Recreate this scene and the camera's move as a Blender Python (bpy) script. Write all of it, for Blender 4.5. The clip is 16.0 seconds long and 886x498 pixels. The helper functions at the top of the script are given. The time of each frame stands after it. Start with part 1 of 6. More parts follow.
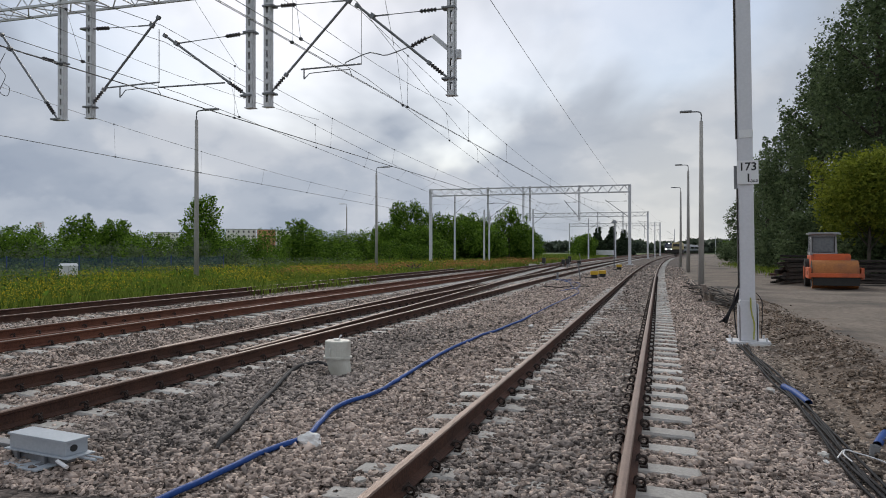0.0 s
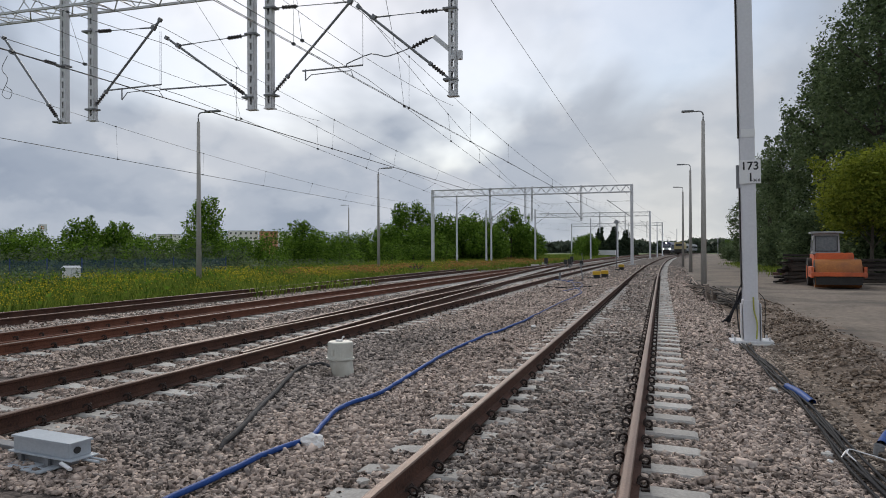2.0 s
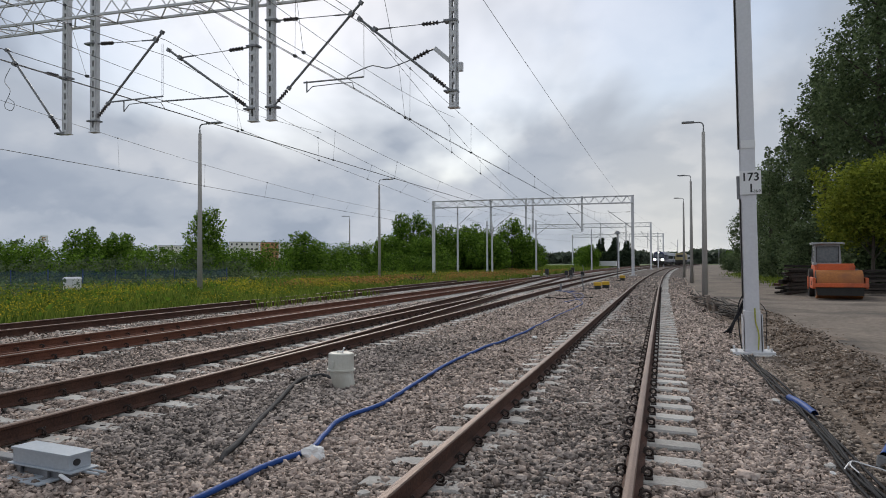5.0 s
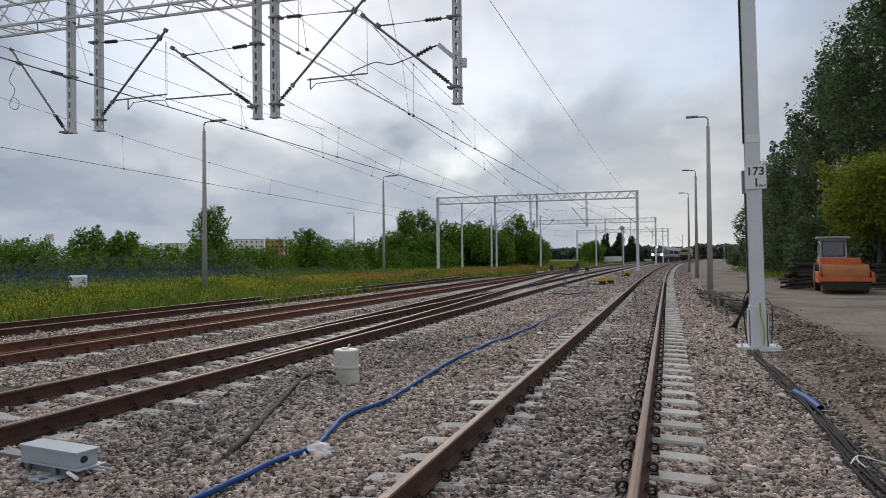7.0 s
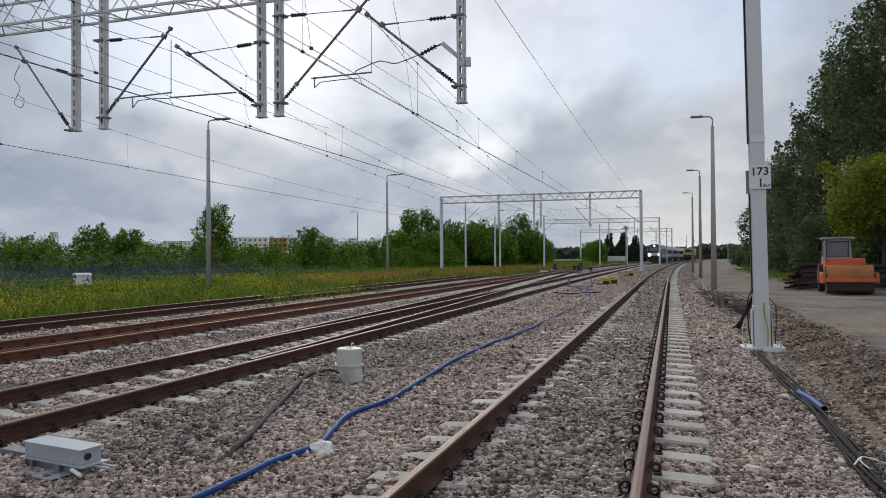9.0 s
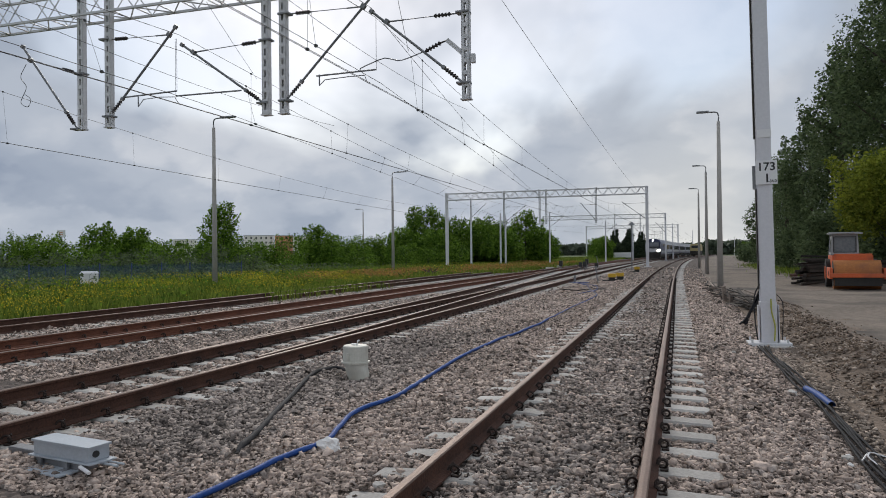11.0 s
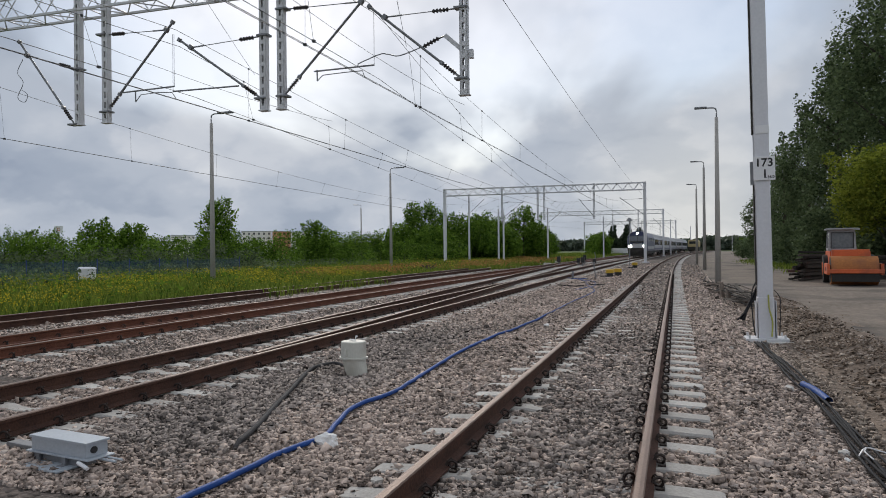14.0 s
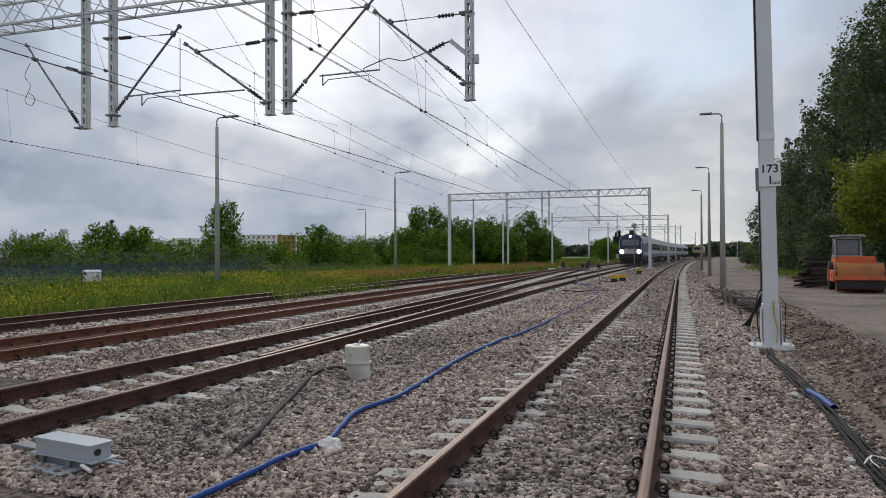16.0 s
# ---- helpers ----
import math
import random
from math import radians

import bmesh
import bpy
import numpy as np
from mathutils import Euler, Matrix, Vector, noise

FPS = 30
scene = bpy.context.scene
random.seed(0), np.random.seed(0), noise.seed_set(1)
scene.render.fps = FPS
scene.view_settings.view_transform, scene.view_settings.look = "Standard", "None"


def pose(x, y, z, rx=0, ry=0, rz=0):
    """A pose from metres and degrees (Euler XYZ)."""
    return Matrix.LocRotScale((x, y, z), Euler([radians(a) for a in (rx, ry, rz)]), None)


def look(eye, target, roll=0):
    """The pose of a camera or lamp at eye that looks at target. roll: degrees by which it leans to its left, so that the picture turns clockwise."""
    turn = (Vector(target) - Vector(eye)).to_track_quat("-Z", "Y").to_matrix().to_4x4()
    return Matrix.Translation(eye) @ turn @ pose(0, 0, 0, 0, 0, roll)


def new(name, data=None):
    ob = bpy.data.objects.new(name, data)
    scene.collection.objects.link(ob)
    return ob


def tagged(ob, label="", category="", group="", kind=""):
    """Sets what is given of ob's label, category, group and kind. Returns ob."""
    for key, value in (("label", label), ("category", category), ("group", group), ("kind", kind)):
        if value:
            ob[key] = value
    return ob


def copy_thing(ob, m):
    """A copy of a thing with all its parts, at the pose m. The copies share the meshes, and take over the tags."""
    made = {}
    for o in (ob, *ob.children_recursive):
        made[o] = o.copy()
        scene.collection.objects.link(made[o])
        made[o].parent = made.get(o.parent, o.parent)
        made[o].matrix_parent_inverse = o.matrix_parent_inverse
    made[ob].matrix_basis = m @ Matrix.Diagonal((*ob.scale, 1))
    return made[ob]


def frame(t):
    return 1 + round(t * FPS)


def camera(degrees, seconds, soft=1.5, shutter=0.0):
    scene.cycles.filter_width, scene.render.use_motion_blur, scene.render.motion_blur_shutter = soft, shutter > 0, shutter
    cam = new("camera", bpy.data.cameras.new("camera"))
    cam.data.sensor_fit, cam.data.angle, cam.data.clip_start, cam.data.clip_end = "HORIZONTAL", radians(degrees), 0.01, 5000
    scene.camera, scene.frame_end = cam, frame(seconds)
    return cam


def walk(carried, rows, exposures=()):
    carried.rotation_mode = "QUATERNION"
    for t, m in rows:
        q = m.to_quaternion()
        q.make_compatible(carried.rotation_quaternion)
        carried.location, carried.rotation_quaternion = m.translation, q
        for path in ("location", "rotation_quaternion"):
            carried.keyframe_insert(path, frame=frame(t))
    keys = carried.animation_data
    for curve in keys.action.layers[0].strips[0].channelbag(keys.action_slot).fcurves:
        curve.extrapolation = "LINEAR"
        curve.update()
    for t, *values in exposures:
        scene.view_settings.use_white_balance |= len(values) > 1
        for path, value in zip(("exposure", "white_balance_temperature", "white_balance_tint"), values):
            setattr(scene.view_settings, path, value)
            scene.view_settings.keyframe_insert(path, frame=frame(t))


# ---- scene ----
# camera: a telephone held at eye height beside the track, turning a little
cam = camera(62.9, 16.0, soft=0.95)
PATH = [
    (0.0, 16.63, 0.06, 0.00), (0.5, 16.69, 0.12, 0.12), (1.0, 16.78, 0.27, 0.18), (1.5, 16.73, 0.37, 0.35),
    (2.0, 16.80, 0.12, 0.25), (2.5, 16.86, 0.38, 0.12), (3.0, 16.82, 0.54, 0.06), (3.5, 17.02, 0.77, 0.28),
    (4.0, 16.79, 0.91, 0.20), (4.8, 16.84, 0.98, 0.26), (5.7, 16.94, 1.02, 0.36), (6.5, 17.05, 0.99, 0.44),
    (7.0, 17.22, 0.70, 0.59), (7.5, 17.49, 0.36, 0.48), (8.0, 17.42, 0.41, 0.42), (8.5, 17.35, 0.34, 0.41),
    (9.0, 17.49, 0.63, 0.37), (9.8, 17.66, 0.60, 0.44), (10.7, 17.86, 0.45, 0.57), (11.5, 18.00, 0.28, 0.66),
    (12.0, 17.96, 0.14, 0.66), (12.5, 17.98, 0.07, 0.65), (13.0, 17.82, -0.05, 0.55), (13.5, 17.72, 0.00, 0.64),
    (14.0, 17.78, 0.06, 0.61), (14.5, 17.90, 0.20, 0.57), (15.0, 18.07, 0.29, 0.46), (15.5, 18.07, 0.34, 0.30),
    (16.0, 18.12, 0.43, 0.31),
]
EYE = 1.507
walk(cam, [(t, pose(0, 0, EYE, 90, 0, yaw) @ pose(0, 0, 0, pitch, 0, 0) @ pose(0, 0, 0, 0, 0, -lean))
           for t, yaw, pitch, lean in PATH], exposures=[(0.0, 0.0), (16.0, 0.0)])

# ---- daylight: broken overcast with a soft high sun ----
world = bpy.data.worlds.new("overcast_sky")
scene.world = world
world.use_nodes = True
wn, wl = world.node_tree.nodes, world.node_tree.links
wn.clear()
w_out = wn.new("ShaderNodeOutputWorld")
w_mix = wn.new("ShaderNodeMixShader")
w_sky = wn.new("ShaderNodeTexSky")
w_sky.sky_type, w_sky.sun_disc = "NISHITA", False
w_sky.sun_elevation, w_sky.sun_rotation = radians(34), radians(-24)
w_b1, w_b2 = wn.new("ShaderNodeBackground"), wn.new("ShaderNodeBackground")
w_b1.inputs["Strength"].default_value = 0.12
w_b2.inputs["Strength"].default_value = 0.95
wl.new(w_sky.outputs[0], w_b1.inputs["Color"])
w_tc = wn.new("ShaderNodeTexCoord")
w_sep = wn.new("ShaderNodeSeparateXYZ")
wl.new(w_tc.outputs["Generated"], w_sep.inputs[0])


def wmath(op, a, b=None):
    n = wn.new("ShaderNodeMath")
    n.operation = op
    for i, v in enumerate((a, b)):
        if v is None:
            continue
        if isinstance(v, (int, float)):
            n.inputs[i].default_value = v
        else:
            wl.new(v, n.inputs[i])
    return n.outputs[0]


def wvec(op, a, b):
    n = wn.new("ShaderNodeVectorMath")
    n.operation = op
    wl.new(a, n.inputs[0])
    n.inputs[1].default_value = b
    return n.outputs["Value" if op == "DOT_PRODUCT" else "Vector"]


w_way = w_tc.outputs["Generated"]
# the cloud deck is flat: its pattern crowds together towards the horizon
w_deep = wmath("ADD", wmath("MAXIMUM", w_sep.outputs["Z"], 0.0), 0.62)
w_div = wn.new("ShaderNodeVectorMath")
w_div.operation = "SCALE"
wl.new(w_way, w_div.inputs[0])
wl.new(wmath("DIVIDE", 1.0, w_deep), w_div.inputs["Scale"])
w_flat = w_div.outputs["Vector"]


def wnoise(scale, detail, rough, dist, shift):
    n = wn.new("ShaderNodeTexNoise")
    n.inputs["Scale"].default_value, n.inputs["Detail"].default_value = scale, detail
    n.inputs["Roughness"].default_value, n.inputs["Distortion"].default_value = rough, dist
    wl.new(wvec("ADD", w_flat, shift), n.inputs["Vector"])
    return n.outputs["Fac"]


def toward(way, sharp):
    """1 in that direction, falling off round it."""
    return wmath("POWER", wmath("MAXIMUM", wvec("DOT_PRODUCT", w_way, way), 0.0), sharp)


def wramp(fac, *stops):
    r = wn.new("ShaderNodeValToRGB")
    r.color_ramp.interpolation = "EASE"
    while len(r.color_ramp.elements) < len(stops):
        r.color_ramp.elements.new(0.5)
    for e, (p, c) in zip(r.color_ramp.elements, stops):
        e.position, e.color = p, (*c, 1)
    wl.new(fac, r.inputs[0])
    return r.outputs[0]


# billows, brightest where the sun stands behind thin cloud, heavy and blue-grey low over the meadow
billow = wmath("ADD", wmath("MULTIPLY", wnoise(2.3, 5, 0.48, 0.2, (1.3, 0.4, 2.0)), 1.35), -0.215)
puff = wmath("ABSOLUTE", wmath("SUBTRACT", wnoise(4.2, 5, 0.52, 0.1, (7.1, 3.3, 1.2)), 0.5))
billow = wmath("ADD", billow, wmath("SUBTRACT", wmath("MULTIPLY", puff, 0.8), 0.065))
wisp = wnoise(11.0, 6, 0.55, 0.4, (2.2, 9.1, 0.0))
billow = wmath("ADD", billow, wmath("MULTIPLY", wmath("SUBTRACT", wisp, 0.5), 0.14))
# heaped edges: a second deck with crisp borders
heaped = wramp(wnoise(3.4, 7, 0.5, 0.15, (3.7, 1.9, 5.5)), (0.44, (0, 0, 0)), (0.53, (1, 1, 1)))
billow = wmath("ADD", billow, wmath("SUBTRACT", wmath("MULTIPLY", heaped, 0.13), 0.085))
lift = wmath("SUBTRACT", billow, wmath("MULTIPLY", toward((0.02, 0.96, 0.25), 24.0), 0.10))
lift = wmath("ADD", lift, wmath("MULTIPLY", toward((-0.40, 0.875, 0.27), 26.0), 0.08))
lift = wmath("SUBTRACT", lift, wmath("MULTIPLY", toward((-0.70, 0.70, 0.10), 45.0), 0.07))
lift = wmath("SUBTRACT", lift, wmath("MULTIPLY", toward((-0.01, 0.985, 0.15), 190.0), 0.26))
lift = wmath("SUBTRACT", lift, wmath("MULTIPLY", toward((0.16, 0.97, 0.20), 60.0), 0.12))
lift = wmath("ADD", lift, wmath("MULTIPLY", toward((-0.06, 0.965, 0.25), 260.0), 0.08))
lift = wmath("SUBTRACT", lift, wmath("MULTIPLY", toward((-0.68, 0.73, 0.04), 28.0), 0.17))
lift = wmath("SUBTRACT", lift, wmath("MULTIPLY", toward((-0.17, 0.975, 0.13), 120.0), 0.08))
lift = wmath("SUBTRACT", lift, wmath("MULTIPLY", toward((-0.10, 0.95, 0.26), 40.0), 0.06))
lift = wmath("SUBTRACT", lift, wmath("MULTIPLY", wmath("MAXIMUM", wmath("SUBTRACT", 0.16, w_sep.outputs["Z"]), 0.0), 0.55))
lift = wmath("ADD", lift, wmath("MULTIPLY", toward((0.03, 0.998, 0.03), 120.0), 0.44))
lift = wmath("ADD", wmath("MULTIPLY", lift, 0.68), 0.165)
cloud_tone = wramp(lift, (0.10, (0.27, 0.325, 0.43)), (0.24, (0.37, 0.425, 0.52)), (0.37, (0.47, 0.52, 0.605)), (0.50, (0.605, 0.64, 0.705)), (0.62, (0.735, 0.76, 0.80)), (0.80, (0.90, 0.90, 0.90)))
warm = wmath("MULTIPLY", toward((0.02, 0.998, 0.02), 110.0), 0.5)
w_warm = wn.new("ShaderNodeMix")
w_warm.data_type = "RGBA"
wl.new(warm, w_warm.inputs["Factor"])
wl.new(cloud_tone, w_warm.inputs[6])
w_warm.inputs[7].default_value = (0.90, 0.87, 0.76, 1)
cloud_tone = w_warm.outputs[2]
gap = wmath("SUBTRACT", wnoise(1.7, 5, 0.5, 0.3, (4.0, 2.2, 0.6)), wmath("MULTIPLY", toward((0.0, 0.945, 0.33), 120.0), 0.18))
gap = wmath("ADD", gap, wmath("MULTIPLY", wmath("MAXIMUM", wmath("SUBTRACT", 0.22, w_sep.outputs["Z"]), 0.0), 1.2))
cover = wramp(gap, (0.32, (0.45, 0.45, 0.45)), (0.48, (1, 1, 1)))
wl.new(cloud_tone, w_b2.inputs["Color"])
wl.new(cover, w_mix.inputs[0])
wl.new(w_b1.outputs[0], w_mix.inputs[1])
wl.new(w_b2.outputs[0], w_mix.inputs[2])
wl.new(w_mix.outputs[0], w_out.inputs["Surface"])

sun = new("sun", bpy.data.lights.new("sun", "SUN"))
sun.data.energy, sun.data.angle, sun.data.color = 1.55, radians(26), (1.0, 0.93, 0.84)
sun.matrix_world = look((-16.5, 37, 27), (0, 0, 0))


# ---- materials ----
def material(name, dark, light, scale=4.0, rough=0.8, metal=0.0, bump=0.3, fine=40.0, stain=None, per="", spec=0.5, vary=0.36):
    """A surface with two scales of variation; stain: a third tone in blotches; per: 'object' or 'island' shifts each piece."""
    m = bpy.data.materials.new(name)
    m.use_nodes = True
    n, l = m.node_tree.nodes, m.node_tree.links
    b = n["Principled BSDF"]
    b.inputs["Roughness"].default_value, b.inputs["Metallic"].default_value = rough, metal
    b.inputs["Specular IOR Level"].default_value = spec
    tc = n.new("ShaderNodeTexCoord")
    big, small = n.new("ShaderNodeTexNoise"), n.new("ShaderNodeTexNoise")
    for t, s, d in ((big, scale, 5), (small, fine, 4)):
        t.inputs["Scale"].default_value, t.inputs["Detail"].default_value = s, d
        l.new(tc.outputs["Object"], t.inputs["Vector"])
    add = n.new("ShaderNodeMath")
    add.operation = "MULTIPLY_ADD"
    add.inputs[1].default_value = 0.55
    l.new(small.outputs["Fac"], add.inputs[0])
    half = n.new("ShaderNodeMath")
    half.operation = "MULTIPLY"
    half.inputs[1].default_value = 0.45
    l.new(big.outputs["Fac"], half.inputs[0])
    l.new(half.outputs[0], add.inputs[2])
    fac = add.outputs[0]
    if per:
        src = n.new("ShaderNodeNewGeometry" if per == "island" else "ShaderNodeObjectInfo")
        k = n.new("ShaderNodeMath")
        k.operation = "MULTIPLY_ADD"
        k.inputs[1].default_value, k.inputs[2].default_value = vary, -vary / 2
        l.new(src.outputs["Random Per Island" if per == "island" else "Random"], k.inputs[0])
        s2 = n.new("ShaderNodeMath")
        l.new(fac, s2.inputs[0])
        l.new(k.outputs[0], s2.inputs[1])
        fac = s2.outputs[0]
    ramp = n.new("ShaderNodeValToRGB")
    ramp.color_ramp.elements[0].position, ramp.color_ramp.elements[0].color = 0.30, (*dark, 1)
    ramp.color_ramp.elements[1].position, ramp.color_ramp.elements[1].color = 0.70, (*light, 1)
    l.new(fac, ramp.inputs[0])
    colour = ramp.outputs[0]
    if stain:
        blot = n.new("ShaderNodeTexNoise")
        blot.inputs["Scale"].default_value, blot.inputs["Detail"].default_value = scale * 0.6, 6
        l.new(tc.outputs["Object"], blot.inputs["Vector"])
        br = n.new("ShaderNodeValToRGB")
        br.color_ramp.elements[0].position, br.color_ramp.elements[1].position = 0.50, 0.66
        l.new(blot.outputs["Fac"], br.inputs[0])
        mix = n.new("ShaderNodeMix")
        mix.data_type = "RGBA"
        mix.inputs["B"].default_value = (0, 0, 0, 1)
        l.new(br.outputs[0], mix.inputs["Factor"])
        l.new(colour, mix.inputs[6])
        mix.inputs[7].default_value = (*stain, 1)
        colour = mix.outputs[2]
    l.new(colour, b.inputs["Base Color"])
    if bump:
        bp = n.new("ShaderNodeBump")
        bp.inputs["Strength"].default_value, bp.inputs["Distance"].default_value = bump, 0.02
        l.new(small.outputs["Fac"], bp.inputs["Height"])
        l.new(bp.outputs[0], b.inputs["Normal"])
    return m


def leaf_material(name, dark, light, through_light=0.25):
    m = material(name, dark, light, 0.6, 0.7, 0, 0, 3.0, per="island", spec=0.1)
    n, l = m.node_tree.nodes, m.node_tree.links
    b = n["Principled BSDF"]
    tl = n.new("ShaderNodeBsdfTranslucent")
    src = b.inputs["Base Color"].links[0].from_socket
    l.new(src, tl.inputs["Color"])
    mx = n.new("ShaderNodeMixShader")
    mx.inputs[0].default_value = through_light
    l.new(b.outputs[0], mx.inputs[1])
    l.new(tl.outputs[0], mx.inputs[2])
    l.new(mx.outputs[0], n["Material Output"].inputs["Surface"])
    return m


def glow(name, colour, strength):
    m = bpy.data.materials.new(name)
    m.use_nodes = True
    b = m.node_tree.nodes["Principled BSDF"]
    b.inputs["Base Color"].default_value = (*colour, 1)
    b.inputs["Emission Color"].default_value = (*colour, 1)
    b.inputs["Emission Strength"].default_value = strength
    return m


def gravel_sheet_material():
    """The bed under the loose stones, coloured dark as the shade in their gaps: angular cells with a tone each and deep
    joints.
    """
    m = material("ballast_bed", (0.030, 0.024, 0.021), (0.20, 0.165, 0.145), 0.5, 0.95, 0, 0, 18.0)
    n, l = m.node_tree.nodes, m.node_tree.links
    b = n["Principled BSDF"]
    tc = next(x for x in n if x.type == "TEX_COORD")
    v = n.new("ShaderNodeTexVoronoi")
    v.inputs["Scale"].default_value = 17.0
    l.new(tc.outputs["Object"], v.inputs["Vector"])
    bw = n.new("ShaderNodeRGBToBW")
    l.new(v.outputs["Color"], bw.inputs[0])
    r = n.new("ShaderNodeValToRGB")
    r.color_ramp.elements[0].position, r.color_ramp.elements[0].color = 0.15, (0.42, 0.40, 0.38, 1)
    r.color_ramp.elements[1].position, r.color_ramp.elements[1].color = 0.85, (1.35, 1.32, 1.3, 1)
    l.new(bw.outputs[0], r.inputs[0])
    mix = n.new("ShaderNodeMix")
    mix.data_type, mix.blend_type = "RGBA", "MULTIPLY"
    mix.inputs[0].default_value = 1.0
    l.new(b.inputs["Base Color"].links[0].from_socket, mix.inputs[6])
    l.new(r.outputs[0], mix.inputs[7])
    l.new(mix.outputs[2], b.inputs["Base Color"])
    bp = n.new("ShaderNodeBump")
    bp.inputs["Strength"].default_value, bp.inputs["Distance"].default_value, bp.invert = 1.0, 0.05, True
    l.new(v.outputs["Distance"], bp.inputs["Height"])
    l.new(bp.outputs[0], b.inputs["Normal"])
    return m


M_BED = gravel_sheet_material()
M_STONE = material("ballast_stone", (0.076, 0.059, 0.049), (0.68, 0.55, 0.47), 0.4, 0.92, 0, 0.4, 30.0, per="island", spec=0.3, vary=0.36)
M_FRESH = material("fresh_grey_stone", (0.050, 0.042, 0.038), (0.51, 0.435, 0.385), 0.4, 0.9, 0, 0.4, 30.0, per="island", spec=0.3, vary=0.40)
M_RUBBLE = material("brown_rubble", (0.09, 0.071, 0.057), (0.48, 0.40, 0.33), 0.4, 0.95, 0, 0.3, 30.0, per="island", spec=0.2)
M_CLOD = material("soil_clods", (0.04, 0.029, 0.021), (0.29, 0.22, 0.168), 0.4, 0.97, 0, 0.3, 30.0, per="island", spec=0.15)
M_DIRT = material("packed_dirt", (0.080, 0.064, 0.051), (0.25, 0.204, 0.163), 0.5, 0.95, 0, 1.0, 6.0, stain=(0.055, 0.046, 0.039))
M_SOIL = material("loose_soil", (0.035, 0.025, 0.018), (0.27, 0.205, 0.157), 1.2, 0.97, 0, 1.0, 22.0)
M_EARTH = material("meadow_earth", (0.035, 0.055, 0.014), (0.10, 0.15, 0.035), 0.25, 0.95, 0, 0.6, 5.0)
M_RUST = material("rusty_rail_side", (0.026, 0.012, 0.008), (0.12, 0.053, 0.033), 3.0, 0.85, 0.15, 0.25, 45.0)
M_HEAD = material("rail_running_top", (0.11, 0.070, 0.052), (0.235, 0.160, 0.125), 2.0, 0.52, 0.4, 0.05, 60.0)
M_OLDRAIL = material("red_rusty_rail", (0.065, 0.022, 0.012), (0.21, 0.078, 0.043), 3.0, 0.85, 0.1, 0.25, 45.0)
M_CONC = material("sleeper_concrete", (0.36, 0.34, 0.315), (0.60, 0.58, 0.545), 3.0, 0.9, 0, 0.25, 40.0, per="object")
M_CLIP = material("dark_spring_steel", (0.018, 0.014, 0.013), (0.06, 0.042, 0.035), 8.0, 0.6, 0.5, 0.1, 60.0)
M_GALV = material("galvanised_steel", (0.54, 0.545, 0.56), (0.70, 0.705, 0.72), 1.5, 0.5, 0.05, 0.05, 25.0)
M_MAST = material("pale_grey_mast_paint", (0.62, 0.62, 0.65), (0.72, 0.72, 0.75), 0.8, 0.45, 0.1, 0.03, 20.0)
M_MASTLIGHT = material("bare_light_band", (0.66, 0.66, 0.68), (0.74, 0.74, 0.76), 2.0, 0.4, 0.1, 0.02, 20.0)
M_TUBE = material("grey_tube", (0.16, 0.165, 0.175), (0.27, 0.275, 0.285), 3.0, 0.5, 0.4, 0.05, 30.0)
M_DARK = material("dark_insulator", (0.025, 0.02, 0.02), (0.07, 0.06, 0.06), 5.0, 0.4, 0, 0.05, 40.0)
M_WIRE = material("weathered_wire", (0.05, 0.052, 0.055), (0.11, 0.11, 0.115), 5.0, 0.6, 0.3, 0, 40.0)
M_POLE = material("concrete_pole", (0.33, 0.315, 0.29), (0.47, 0.45, 0.42), 1.2, 0.85, 0, 0.15, 25.0)
M_SIGN = material("white_plate", (0.74, 0.74, 0.75), (0.82, 0.82, 0.82), 3.0, 0.4, 0, 0.02, 30.0)
M_BLACK = material("black_paint", (0.012, 0.012, 0.013), (0.03, 0.03, 0.03), 5.0, 0.5, 0, 0.02, 40.0)
M_CABLE = material("black_cable_sheath", (0.018, 0.018, 0.02), (0.040, 0.040, 0.044), 4.0, 0.75, 0, 0.05, 40.0, spec=0.15)
M_BLUE = material("blue_pipe", (0.012, 0.05, 0.20), (0.022, 0.085, 0.33), 3.0, 0.55, 0, 0.05, 30.0, spec=0.25)
M_HOSE = material("grey_corrugated_hose", (0.035, 0.034, 0.035), (0.075, 0.073, 0.075), 4.0, 0.75, 0, 0.1, 40.0, spec=0.2)
M_PVC = material("cream_plastic", (0.50, 0.50, 0.44), (0.62, 0.61, 0.55), 3.0, 0.5, 0, 0.03, 40.0, stain=(0.42, 0.40, 0.34))
M_GREYBOX = material("blue_grey_enamel", (0.36, 0.40, 0.44), (0.47, 0.51, 0.55), 3.0, 0.4, 0.2, 0.03, 40.0)
M_RAG = material("white_crumpled_sheet", (0.74, 0.73, 0.71), (0.88, 0.87, 0.85), 6.0, 0.7, 0, 0.1, 40.0)
M_ORANGE = material("orange_machine_paint", (0.55, 0.09, 0.025), (0.72, 0.15, 0.04), 1.5, 0.5, 0, 0.05, 20.0, stain=(0.36, 0.09, 0.04))
M_DRUM = material("orange_rusty_drum", (0.26, 0.085, 0.02), (0.46, 0.17, 0.035), 1.2, 0.6, 0.1, 0.1, 14.0, stain=(0.20, 0.07, 0.03))
M_TYRE = material("black_rubber", (0.012, 0.012, 0.012), (0.035, 0.034, 0.033), 5.0, 0.85, 0, 0.2, 40.0)
M_GREY = material("grey_cab_paint", (0.25, 0.255, 0.26), (0.36, 0.365, 0.37), 2.0, 0.5, 0, 0.04, 30.0)
